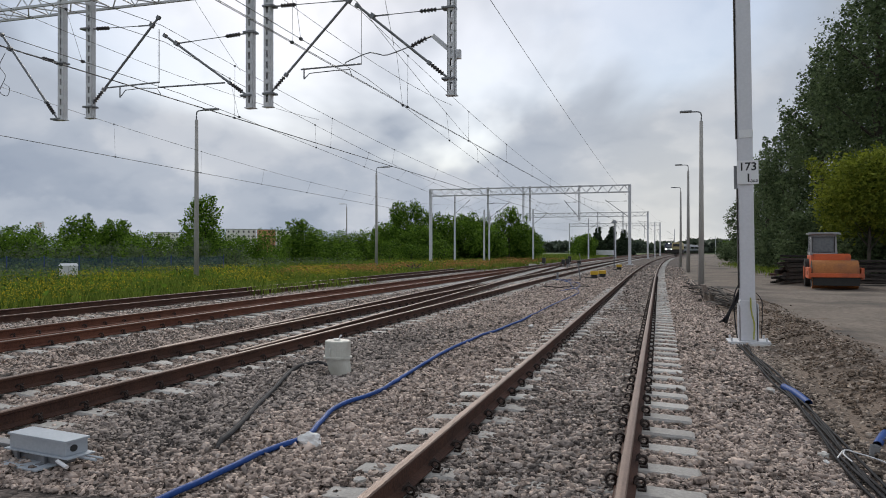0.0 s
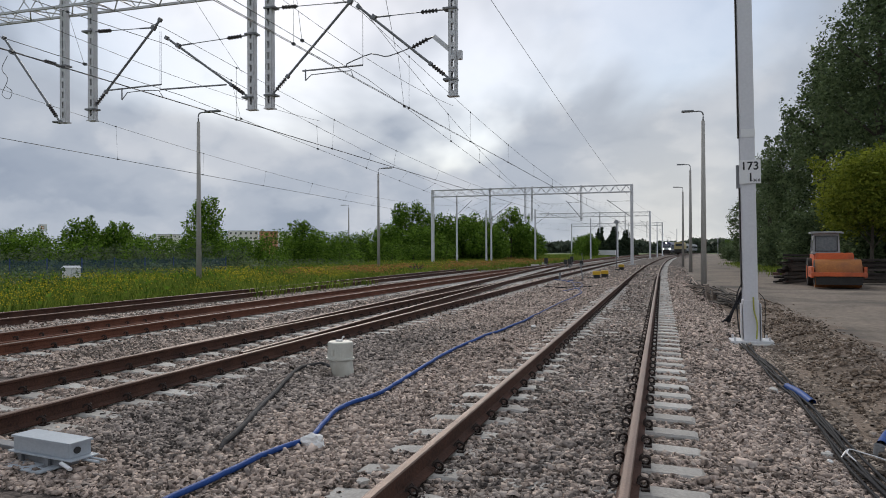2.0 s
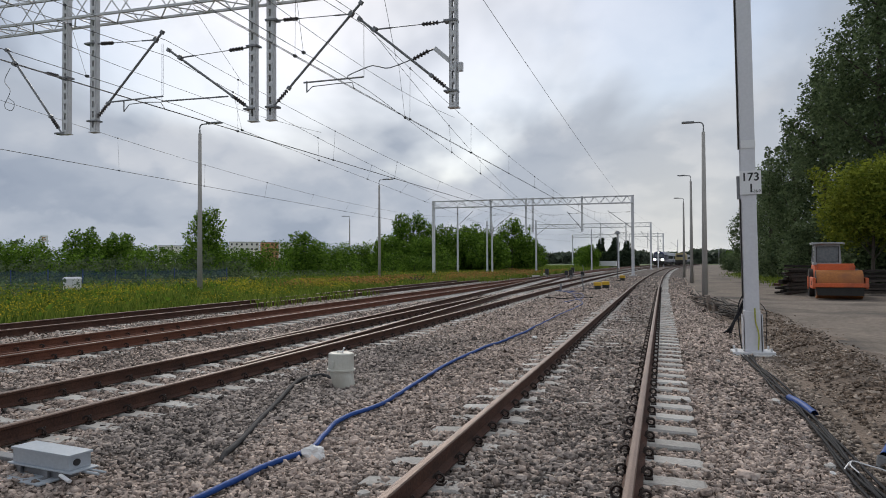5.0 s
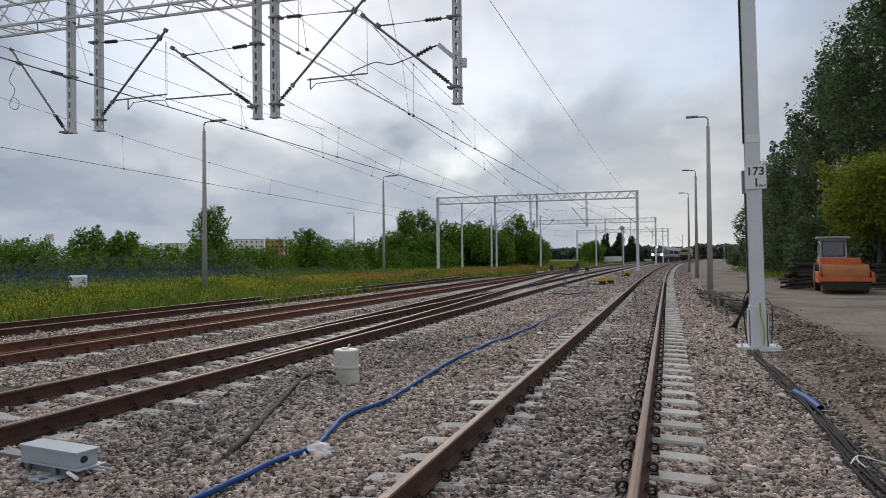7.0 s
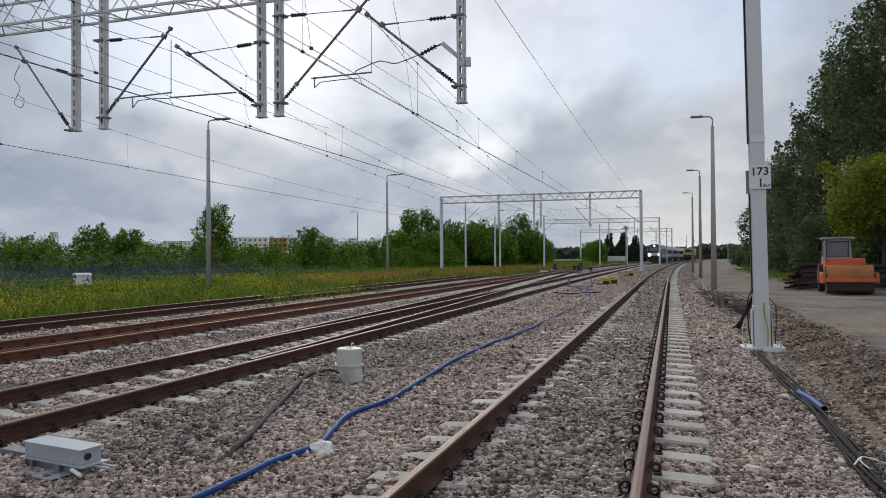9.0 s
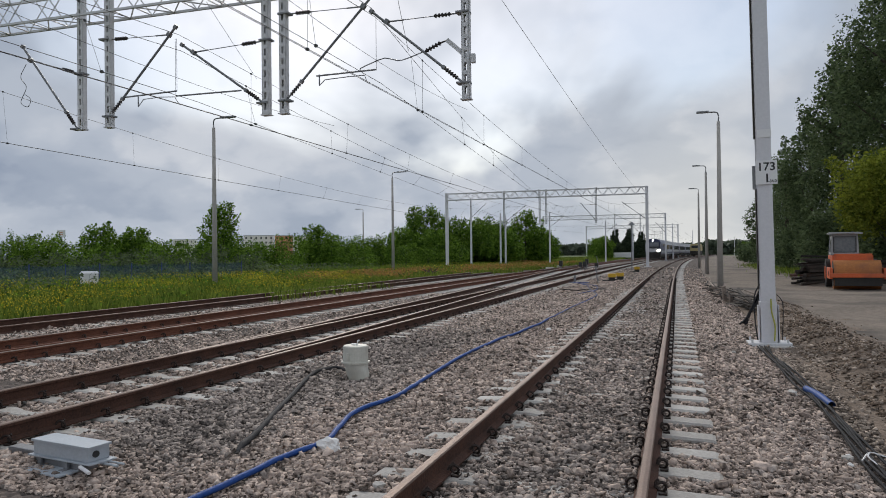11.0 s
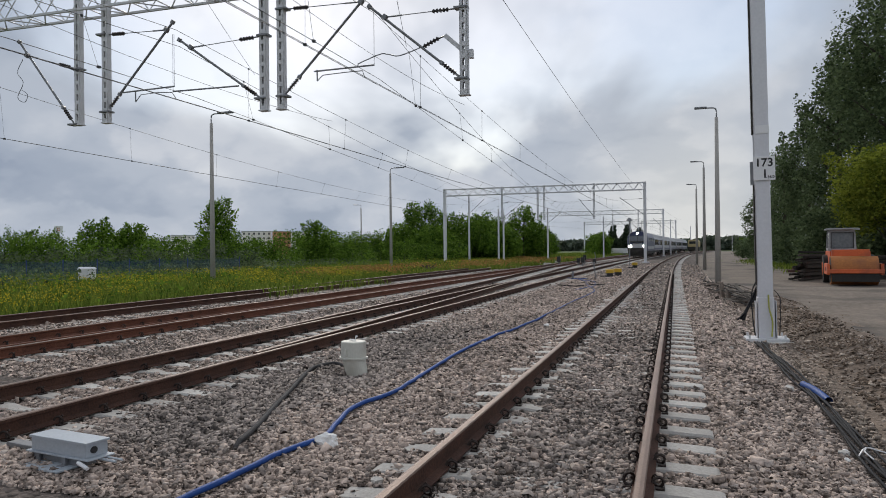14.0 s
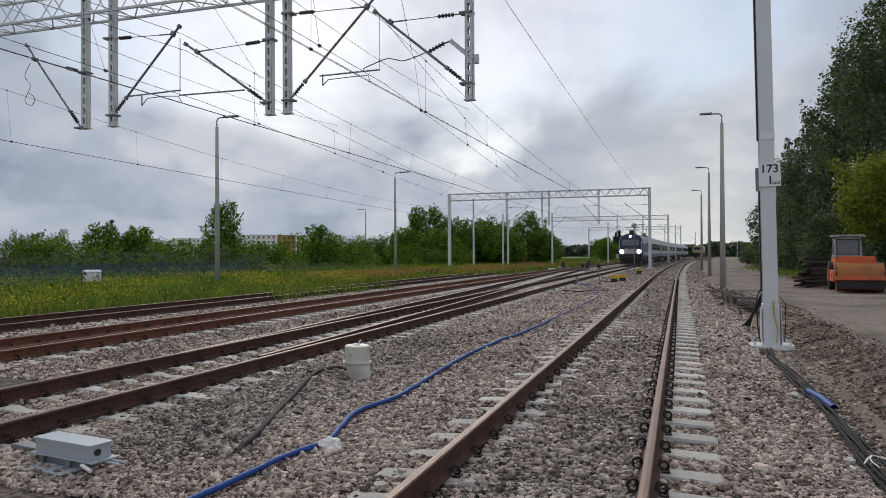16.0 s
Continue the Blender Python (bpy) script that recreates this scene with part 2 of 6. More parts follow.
M_YELLOW = material("yellow_machine_paint", (0.55, 0.33, 0.02), (0.72, 0.46, 0.035), 3.0, 0.5, 0, 0.05, 30.0)
M_WOOD = material("weathered_timber", (0.03, 0.022, 0.018), (0.34, 0.28, 0.235), 2.0, 0.9, 0, 0.5, 30.0, per="object")
M_TARRED = material("tarred_timber", (0.012, 0.010, 0.009), (0.075, 0.062, 0.052), 2.0, 0.9, 0, 0.5, 30.0, per="object")
M_BARK = material("bark", (0.03, 0.025, 0.02), (0.10, 0.085, 0.065), 2.0, 0.95, 0, 0.8, 14.0)
M_LEAFDARK = leaf_material("dark_foliage", (0.042, 0.066, 0.032), (0.165, 0.22, 0.105), 0.36)
M_LEAFMID = leaf_material("hedge_foliage", (0.024, 0.062, 0.008), (0.20, 0.335, 0.040), 0.30)
M_LEAFLIGHT = leaf_material("bright_foliage", (0.075, 0.11, 0.014), (0.30, 0.34, 0.05), 0.40)
M_LEAFPINE = leaf_material("conifer_foliage", (0.025, 0.04, 0.026), (0.07, 0.095, 0.052))
M_GRASS = leaf_material("grass_blades", (0.052, 0.094, 0.013), (0.225, 0.285, 0.05), 0.35)
M_FLOWER = leaf_material("yellow_blossom", (0.55, 0.42, 0.02), (0.75, 0.60, 0.05))
M_REDGRASS = leaf_material("reddish_sorrel", (0.30, 0.13, 0.05), (0.48, 0.25, 0.09))
M_NET = material("blue_net", (0.02, 0.04, 0.11), (0.05, 0.085, 0.19), 2.0, 0.7, 0, 0.1, 30.0)
M_WHITEWALL = material("white_render", (0.78, 0.75, 0.69), (0.86, 0.83, 0.77), 0.1, 0.8, 0, 0.02, 4.0)
M_TERRA = material("orange_render", (0.62, 0.24, 0.15), (0.72, 0.31, 0.20), 0.1, 0.8, 0, 0.02, 4.0)
M_LOCOBLUE = material("dark_blue_coach_paint", (0.013, 0.018, 0.062), (0.026, 0.036, 0.11), 1.0, 0.35, 0, 0.02, 20.0)
M_LOCOGREY = material("silver_grey_paint", (0.38, 0.39, 0.41), (0.50, 0.51, 0.53), 1.0, 0.4, 0.1, 0.02, 20.0)
M_ROOF = material("grey_coach_roof", (0.22, 0.225, 0.235), (0.32, 0.325, 0.335), 1.0, 0.5, 0, 0.02, 20.0)
M_PALEYELLOW = material("faded_yellow_paint", (0.34, 0.27, 0.12), (0.46, 0.38, 0.19), 1.0, 0.6, 0, 0.05, 20.0)
M_UNDER = material("dark_underframe", (0.015, 0.014, 0.013), (0.05, 0.045, 0.04), 3.0, 0.8, 0.1, 0.2, 30.0)
M_GLASS = material("dark_window_glass", (0.012, 0.014, 0.017), (0.03, 0.034, 0.04), 1.0, 0.08, 0, 0, 10.0)
# windscreen glass: the sky's reflection is painted in as a paler grey
M_CABGLASS = material("cab_glass_painted_reflection", (0.10, 0.11, 0.13), (0.17, 0.18, 0.21), 1.0, 0.12, 0, 0, 10.0)
M_LAMP = glow("lit_headlamp", (1.0, 0.95, 0.84), 45.0)
M_FOREST = leaf_material("far_forest", (0.075, 0.095, 0.075), (0.15, 0.18, 0.125))


# ---- building helpers ----
def finish(bm, name, mats, smooth=False):
    me = bpy.data.meshes.new(name)
    bm.normal_update()
    bm.to_mesh(me)
    bm.free()
    for mt in (mats if isinstance(mats, (list, tuple)) else [mats]):
        me.materials.append(mt)
    if smooth:
        me.polygons.foreach_set("use_smooth", [True] * len(me.polygons))
    return me


def part(name, bm, mat, parent, label="", at=None, smooth=False):
    ob = new(name, finish(bm, name, mat, smooth))
    ob.parent = parent
    if at is not None:
        ob.matrix_basis = at
    if label:
        ob["label"] = label
    return ob


def piece(name, me, parent, at):
    ob = new(name, me)
    ob.parent = parent
    ob.matrix_basis = at
    return ob


def thing(name, m, label, category, group="", kind=""):
    ob = new(name)
    ob.matrix_basis = m
    return tagged(ob, label, category, group, kind)


def solid(name, bm, mat, m, label, category, group="", kind="", smooth=False):
    ob = new(name, finish(bm, name, mat, smooth))
    ob.matrix_basis = m
    return tagged(ob, label, category, group, kind)


def box(bm, c, s, turn=None, bevel=0.0, mat=0):
    m = Matrix.Translation(c) @ (turn or Matrix()) @ Matrix.Diagonal((*s, 1))
    r = bmesh.ops.create_cube(bm, size=1, matrix=m)
    vs = r["verts"]
    fs = {f for v in vs for f in v.link_faces}
    for f in fs:
        f.material_index = mat
    if bevel:
        es = list({e for v in vs for e in v.link_edges})
        res = bmesh.ops.bevel(bm, geom=es, offset=bevel, segments=2, affect="EDGES", profile=0.7)
        for f in res["faces"]:
            f.material_index = mat
    return vs


def rod(bm, p, q, r, n=8, r2=None, caps=True, mat=0):
    p, q = Vector(p), Vector(q)
    d = q - p
    m = Matrix.Translation((p + q) / 2) @ d.to_track_quat("Z", "Y").to_matrix().to_4x4()
    res = bmesh.ops.create_cone(bm, cap_ends=caps, segments=n, radius1=r, radius2=r if r2 is None else r2, depth=d.length, matrix=m)
    for v in res["verts"]:
        for f in v.link_faces:
            f.material_index = mat
    return res["verts"]


def tube(bm, pts, r, n=6, caps=True, ridges=0.0):
    """A pipe through points; ridges makes it corrugated."""
    pts = [Vector(p) for p in pts]
    rings = []
    for i, p in enumerate(pts):
        d = (pts[min(i + 1, len(pts) - 1)] - pts[max(i - 1, 0)]).normalized()
        a = d.cross(Vector((0, 0, 1)))
        a = a.normalized() if a.length > 1e-4 else Vector((1, 0, 0))
        b = a.cross(d)
        k = r * (1 + (ridges if i % 2 else -ridges))
        rings.append([bm.verts.new(p + k * (math.cos(2 * math.pi * j / n) * a + math.sin(2 * math.pi * j / n) * b)) for j in range(n)])
    for u, v in zip(rings, rings[1:]):
        for j in range(n):
            bm.faces.new((u[j], u[(j + 1) % n], v[(j + 1) % n], v[j]))
    if caps:
        bm.faces.new(rings[0])
        bm.faces.new(rings[-1][::-1])


def smooth_line(pts, step):
    """Catmull-Rom through points, about one point every step metres."""
    pts = [Vector(p) for p in pts]
    ext = [2 * pts[0] - pts[1], *pts, 2 * pts[-1] - pts[-2]]
    out = []
    for i in range(1, len(ext) - 2):
        a, b, c, d = ext[i - 1:i + 3]
        k = max(1, int((c - b).length / step))
        for j in range(k):
            t = j / k
            out.append(0.5 * (2 * b + (c - a) * t + (2 * a - 5 * b + 4 * c - d) * t * t + (3 * b - a - 3 * c + d) * t ** 3))
    return out + [pts[-1]]


def mesh_from_arrays(name, verts, faces, mats, mat_index=None):
    """A mesh from numpy arrays of vertices (n, 3) and equal-sided faces (m, k)."""
    me = bpy.data.meshes.new(name)
    k = faces.shape[1]
    me.vertices.add(len(verts))
    me.vertices.foreach_set("co", np.asarray(verts, np.float32).ravel())
    me.loops.add(faces.size)
    me.loops.foreach_set("vertex_index", faces.astype(np.int32).ravel())
    me.polygons.add(len(faces))
    me.polygons.foreach_set("loop_start", np.arange(0, faces.size, k, dtype=np.int32))
    if mat_index is not None:
        me.polygons.foreach_set("material_index", mat_index.astype(np.int32))
    for mt in (mats if isinstance(mats, (list, tuple)) else [mats]):
        me.materials.append(mt)
    me.update(calc_edges=True)
    return me


# ---- plan of the tracks: straight beside the camera, bending gently away later ----
X1, X2, X3, X4 = -0.985, -6.655, -11.15, -15.15
HALF = 0.7535


def bend(y, start, radius):
    return max(0.0, y - start) ** 2 / (2 * radius)


def line1(y):
    return X1 + bend(y, 35, 2700)


def line2(y):
    return X2 + bend(y, 30, 2800)


def line3(y):
    return X3 + bend(y, 45, 2900)


def line4(y):
    return X4 - 0.004 * max(0, y - 30)


def crossover(y):
    """Way off track two to track three: a curve, a straight, a counter-curve."""
    a, b, c, d, slope = 5.0, 13.0, 75.0, 111.0, 0.0535
    if y < a:
        return X2
    if y < b:
        return X2 - slope * (y - a) ** 2 / (2 * (b - a))
    k = X2 - slope * (b - a) / 2
    if y < c:
        return k - slope * (y - b)
    k -= slope * (c - b)
    y = min(y, d)
    return k - slope * (y - c) * (1 - 0.5 * (y - c) / (d - c))


def bed_height(x, y):
    """The ballast's surface."""
    u = x - (line1(y) - X1)
    k = [(-18.2, -0.52), (-17.0, -0.34), (-16.3, -0.21), (-14, -0.195), (-13.2, -0.27), (-12.4, -0.24), (-10.2, -0.222), (-9.9, -0.212), (-9.2, -0.26), (-8.2, -0.235),
         (-5.75, -0.222), (-5.4, -0.211), (-4.6, -0.25), (-3.2, -0.235), (-2.2, -0.215), (-1.9, -0.215), (-1.6, -0.222), (-1.38, -0.212), (-1.1, -0.209), (-0.86, -0.209), (-0.75, -0.200), (-0.6, -0.188), (-0.36, -0.184), (-0.16, -0.200), (-0.1, -0.226), (0.34, -0.235),
         (0.9, -0.27), (1.40, -0.385), (2.0, -0.42), (2.6, -0.50)]
    h = float(np.interp(u, [a for a, _ in k], [b for _, b in k]))
    if y > 30 and -2.6 < u < -0.3:
        h += 0.05 * min(1.0, (y - 30) / 12)
    if -1.55 < u < -0.45:
        h -= 0.045 * max(0.0, noise.noise((x * 1.5, y * 0.9, 12)) + 0.05)
    h -= 0.07 * math.exp(-((x + 4.47) ** 2 + (y - 9.35) ** 2) / 0.12)
    return h + 0.022 * noise.noise((x * 0.9, y * 0.9, 0)) + 0.012 * noise.noise((x * 3.1, y * 3.1, 4))


# ---- ground ----
def grid_sheet(name, xs, ys, height, mat, label, category="ground"):
    v = np.array([(x, y, height(x, y)) for y in ys for x in xs])
    nx = len(xs)
    f = np.array([(j * nx + i, j * nx + i + 1, (j + 1) * nx + i + 1, (j + 1) * nx + i) for j in range(len(ys) - 1) for i in range(nx - 1)])
    me = mesh_from_arrays(name, v, f, mat)
    me.polygons.foreach_set("use_smooth", [True] * len(me.polygons))
    return tagged(new(name, me), label, category, kind="structure")


def land(x, y):
    far = max(0.0, math.hypot(x, y) - 90)
    return -0.55 + 0.10 * noise.noise((x * 0.06, y * 0.06, 9)) - 0.0004 * far + (0.12 if x < -20 else 0.0)


def spread(lo, hi, step, grow=1.25, far=3000):
    inner = list(np.arange(lo, hi + 1e-6, step))
    s, a, b, left, right = step, inner[0], inner[-1], [], []
    while b < far:
        s *= grow
        a, b = a - s, b + s
        left.append(a)
        right.append(b)
    return left[::-1] + inner + right


grid_sheet("ground", spread(-60, 40, 4), spread(-20, 160, 4), land, M_EARTH, "green meadow earth that reaches the far horizon")


def road_height(x, y):
    return -0.37 + 0.05 * noise.noise((x * 0.35, y * 0.25, 2)) - 0.03 * math.exp(-((x - 5.6) / 0.5) ** 2)


def heap(x, y):
    """The bank of spoil between the ballast's foot and the road."""
    if y > 32:
        return 0.0
    broad = 0.20 * math.exp(-((x - 3.05) / 0.70) ** 2) * (0.55 + 1.1 * noise.noise((x * 0.9, y * 0.45, 5)))
    lumps = 0.10 * max(0.0, 1 - abs(x - 2.95) / 1.4) * noise.noise((x * 2.6, y * 2.2, 9))
    return broad + lumps


bands = list(np.arange(-8, 3, 0.5)) + list(np.arange(3, 20, 0.2)) + list(np.arange(20, 40, 0.5)) + list(np.arange(40, 120, 2)) + list(np.arange(120, 330, 10))
v_rows = [(line1(y) - X1, y) for y in bands]
me_v, me_f = [], []
across = [1.7, 1.95] + list(np.arange(2.15, 4.5, 0.15)) + [4.6, 5.2, 5.8, 6.4, 7.2, 8.2, 9.5, 11, 13, 16, 20]
for shift, y in v_rows:
    for x in across:
        me_v.append((x + shift, y, road_height(x, y) + heap(x, y) - (0.25 if x < 1.9 else 0) - (0.3 if x > 19 else 0)))
na = len(across)
for j in range(len(bands) - 1):
    for i in range(na - 1):
        me_f.append((j * na + i, j * na + i + 1, (j + 1) * na + i + 1, (j + 1) * na + i))
me = mesh_from_arrays("dirt_road", np.array(me_v), np.array(me_f), [M_DIRT, M_SOIL])
me.polygons.foreach_set("material_index", [1 if across[k % (na - 1)] + 0.9 * noise.noise((across[k % (na - 1)] * 0.8, bands[k // (na - 1)] * 0.6, 3)) < 3.75 and bands[k // (na - 1)] < 27 else 0 for k in range(len(me.polygons))])
me.polygons.foreach_set("use_smooth", [True] * len(me.polygons))
tagged(new("dirt_road", me), "bare grey-brown packed dirt road beside the railway", "road", kind="structure")

# ballast bed, finer near the camera
bx = list(np.arange(-18.2, -9, 0.4)) + list(np.arange(-9, 2.61, 0.145))
by = list(np.arange(-4, 2.6, 0.6)) + list(np.arange(2.6, 13, 0.16)) + list(np.arange(13, 30, 0.5)) + list(np.arange(30, 120, 2.5)) + list(np.arange(120, 340, 8))
me_v = np.array([(x + line1(y) - X1, y, bed_height(x + line1(y) - X1, y)) for y in by for x in bx])
nx = len(bx)
me_f = np.array([(j * nx + i, j * nx + i + 1, (j + 1) * nx + i + 1, (j + 1) * nx + i) for j in range(len(by) - 1) for i in range(nx - 1)])
me = mesh_from_arrays("ballast_bed", me_v, me_f, M_BED)
me.polygons.foreach_set("use_smooth", [True] * len(me.polygons))
tagged(new("ballast_bed", me), "grey crushed stone ballast bed under the tracks", "ballast", kind="structure")

# ---- tracks ----
RAIL = [(-0.075, -0.172), (0.075, -0.172), (0.075, -0.160), (0.012, -0.138), (0.009, -0.05), (0.034, -0.038), (0.036, -0.012), (0.028, -0.002),
        (0.0, 0.0), (-0.028, -0.002), (-0.036, -0.012), (-0.034, -0.038), (-0.009, -0.05), (-0.012, -0.138), (-0.075, -0.160)]


def rail_bm(axis, off, ys, drop=0.0):
    bm = bmesh.new()
    rings = []
    for y in ys:
        s = (axis(y + 0.5) - axis(y - 0.5))
        k = 1 / math.hypot(1, s)
        rings.append([bm.verts.new((axis(y) + (off + a) * k, y - (off + a) * s * k, b + drop)) for a, b in RAIL])
    n = len(RAIL)
    for u, v in zip(rings, rings[1:]):
        for j in range(n):
            f = bm.faces.new((u[j], v[j], v[(j + 1) % n], u[(j + 1) % n]))
            f.material_index = 1 if j in (6, 7, 8, 9) else 0
    bm.faces.new(rings[0][::-1])
    bm.faces.new(rings[-1])
    bmesh.ops.recalc_face_normals(bm, faces=bm.faces)
    return bm


def stations(a, b, step=2.5):
    n = max(1, int((b - a) / step))
    return [a + (b - a) * i / n for i in range(n + 1)]


def sleeper_mesh(length=2.6):
    """Prestressed sleeper: chamfered section, waisted middle, sloping ends."""
    bm = bmesh.new()
    h = length / 2
    prof = [(-h, 0.150, -0.215), (-h + 0.03, 0.150, -0.200), (-h + 0.42, 0.150, -0.184), (-0.52, 0.150, -0.184), (-0.36, 0.115, -0.212), (0.36, 0.115, -0.212), (0.52, 0.150, -0.184), (h - 0.42, 0.150, -0.184), (h - 0.03, 0.150, -0.200), (h, 0.150, -0.215)]
    rings = []
    for x, w, t in prof:
        rings.append([bm.verts.new(p) for p in ((x, -w, -0.40), (x, -w * 0.86, t - 0.02), (x, -w * 0.72, t), (x, w * 0.72, t), (x, w * 0.86, t - 0.02), (x, w, -0.40))])
    for u, v in zip(rings, rings[1:]):
        for j in range(5):
            bm.faces.new((u[j], v[j], v[j + 1], u[j + 1]))
    bm.faces.new(rings[0])
    bm.faces.new(rings[-1][::-1])
    bmesh.ops.recalc_face_normals(bm, faces=bm.faces)
    return finish(bm, "sleeper", M_CONC)


def clip_mesh():
    """A coiled spring clip on its shoulder, as it sits against the rail's foot."""
    bm = bmesh.new()
    pts = [(0.100 - 0.037 * math.cos(a), -0.045 + 0.09 * a / 7.4, -0.133 + 0.037 * math.sin(a)) for a in [i * 0.463 for i in range(17)]]
    tube(bm, pts, 0.0115, 5)
    box(bm, (0.115, 0, -0.181), (0.06, 0.09, 0.022))
    return finish(bm, "rail_clip", M_CLIP)


ME_SLEEPER, ME_CLIP = sleeper_mesh(), clip_mesh()


def track(name, axis, y0, y1, label, side, sleepers, clips, phase=0.0, tops=M_HEAD):
    t = thing(name, Matrix(), label, "railway track", kind="structure")
    for off in (-HALF, HALF):
        part("rail", rail_bm(axis, off, stations(y0, y1)), [side, tops], t, "brown rusted steel rail")
    k = 0
    y = y0 + phase
    while y < sleepers[1] and k < 290:
        if y >= sleepers[0]:
            s = axis(y + 0.5) - axis(y - 0.5)
            m = pose(axis(y), y, 0.008 * noise.noise((y * 3.3, axis(y), 1)), 0, 0, -math.degrees(math.atan(s)) + 0.8 * noise.noise((y * 7.7, 2, 3)))
            sl = piece("sleeper", ME_SLEEPER, t, m)
            k += 1
            if clips[0] <= y < clips[1]:
                for off in (-HALF, HALF):
                    for turn in (0, 180):
                        piece("rail_clip", ME_CLIP, sl, pose(off, 0, 0, 0, 0, turn))
        y += 0.6
    return t


track("track_near", line1, -6.0, 330.0, "straight track of brown rails on pale concrete sleepers in ballast", M_RUST, (-5.5, 160), (2.5, 46), phase=5.29 % 0.6 + 0.0)
track("track_middle", line2, -6.0, 330.0, "main track with dark rusty rails on concrete sleepers", M_RUST, (-5.5, 150), (3.5, 28), phase=0.25)
track("track_far", line3, -6.0, 330.0, "track with red rusty rails on concrete sleepers", M_OLDRAIL, (5.0, 120), (7, 16), phase=0.1)
track("track_siding", line4, -6.0, 58.0, "old dark siding track at the edge of the grass", M_RUST, (8.0, 58), (200, 201), phase=0.4)

cross = thing("turnout", Matrix(), "crossover rails with blades and frogs between two tracks", "railway switch", kind="structure")
for off in (-HALF, HALF):
    part("rail", rail_bm(crossover, off + (0.03 if off < 0 else -0.075), stations(9.5, 108.0, 1.5)), [M_RUST, M_HEAD], cross, "brown curved switch rail")
for x, a, b in ((line2(34) + HALF - 0.09, 29.0, 37.0), (line3(70) - HALF + 0.09, 66, 74)):
    part("guard_rail", rail_bm(lambda y, x=x: x, 0.0, stations(a, b)), [M_RUST, M_HEAD], cross)
for k in range(60):
    y = 36.2 + 0.6 * k
    piece("sleeper", ME_SLEEPER, cross, pose(crossover(y), y, 0.012, 0, 0, math.degrees(math.atan(crossover(y - 0.5) - crossover(y + 0.5)))))
spare = thing("spare_rail", Matrix(), "loose red rusty rail lying between the running rails", "rail")
part("rail", rail_bm(lambda y: X3 + 0.22, 0.0, stations(-4, 62), -0.045), [M_OLDRAIL, M_OLDRAIL], spare)

# ---- lines along which hoses and cables lie ----
HOSE = [(-3.35, 2.2), (-3.28, 3.4), (-3.23, 4.29), (-3.19, 4.86), (-3.16, 5.42), (-3.07, 5.93), (-3.20, 6.5), (-3.32, 7.19), (-3.22, 8.0), (-3.25, 8.75), (-3.36, 10.3), (-3.43, 11.99), (-3.36, 13.84), (-3.2, 16.2), (-3.15, 18.3)]
DRAIN = [(-3.70, 5.40), (-3.75, 5.58), (-3.97, 6.33), (-4.37, 7.44), (-4.80, 8.65), (-5.02, 9.45), (-4.96, 9.95), (-4.70, 9.85)]


def cable_line(k):
    o = (k - 2.5) * 0.027
    w = lambda a: o + 0.03 * math.sin(a * 1.7 + k * 1.9)
    return [(1.45 + 0.04 * k, 15.2), (1.55 + w(1), 14.0), (1.60 + w(2), 12.6), (1.62 + w(3), 11.1), (1.64 + w(4), 10.0), (1.64 + w(5), 8.9), (1.61 + w(6), 7.24), (1.62 + w(7), 6.14), (1.68 + w(8), 5.2), (1.75 + w(9), 4.0), (1.85 + w(3), 2.6)]


LAID_POINTS = np.array([(p.x, p.y) for pts in (HOSE, DRAIN, *[cable_line(k) for k in range(6)]) for p in smooth_line([(x, y, 0) for x, y in pts], 0.06)])

# ---- loose stones of the ballast ----
CUBE = np.array([(-1, -1, -1), (1, -1, -1), (1, 1, -1), (-1, 1, -1), (-1, -1, 1), (1, -1, 1), (1, 1, 1), (-1, 1, 1)], float)
TRI = np.array([(4, 5, 6), (4, 6, 7), (0, 1, 5), (0, 5, 4), (1, 2, 6), (1, 6, 5), (2, 3, 7), (2, 7, 6), (3, 0, 4), (3, 4, 7)])
WEDGE = np.array([(-1, -1, -1), (1, -1, -1), (1, 1, -1), (-1, 1, -1), (0.1, -0.1, 1.1)], float)
WEDGE_TRI = np.array([(0, 1, 4), (1, 2, 4), (2, 3, 4), (3, 0, 4)])
rng = np.random.default_rng(7)


def turns(n):
    """n random rotations of stones that mostly lie on their flat side."""
    a, b, t = rng.uniform(0, 2 * math.pi, n), rng.uniform(0, 2 * math.pi, n), np.radians(rng.normal(0, 30, n))
    c, s, ct, st = np.cos(a), np.sin(a), np.cos(t), np.sin(t)
    ux, uy = np.cos(b), np.sin(b)
    z0 = np.zeros(n)
    spin = np.stack([c, -s, z0, s, c, z0, z0, z0, z0 + 1], 1).reshape(n, 3, 3)
    k = 1 - ct
    tilt = np.stack([ct + ux * ux * k, ux * uy * k, uy * st, ux * uy * k, ct + uy * uy * k, -ux * st, -uy * st, ux * st, ct], 1).reshape(n, 3, 3)
    return tilt @ spin


def fresh_share(x, y):
    """How much of the ballast is newer, greyer stone: a strip tipped round the drain pipe."""
    edge = 0.5 * noise.noise((x * 0.9, y * 0.5, 21))
    a = min(1.0, max(0.0, (x + 5.9 + edge) / 0.5)) * min(1.0, max(0.0, (-3.45 + edge - x) / 0.6))
    b = min(1.0, max(0.0, (y - 4.6) / 1.0)) * min(1.0, max(0.0, (19.0 - y) / 6.0))
    inner = 0.7 if -1.75 < x < -0.25 else 0.15
    return max(inner, a * b)


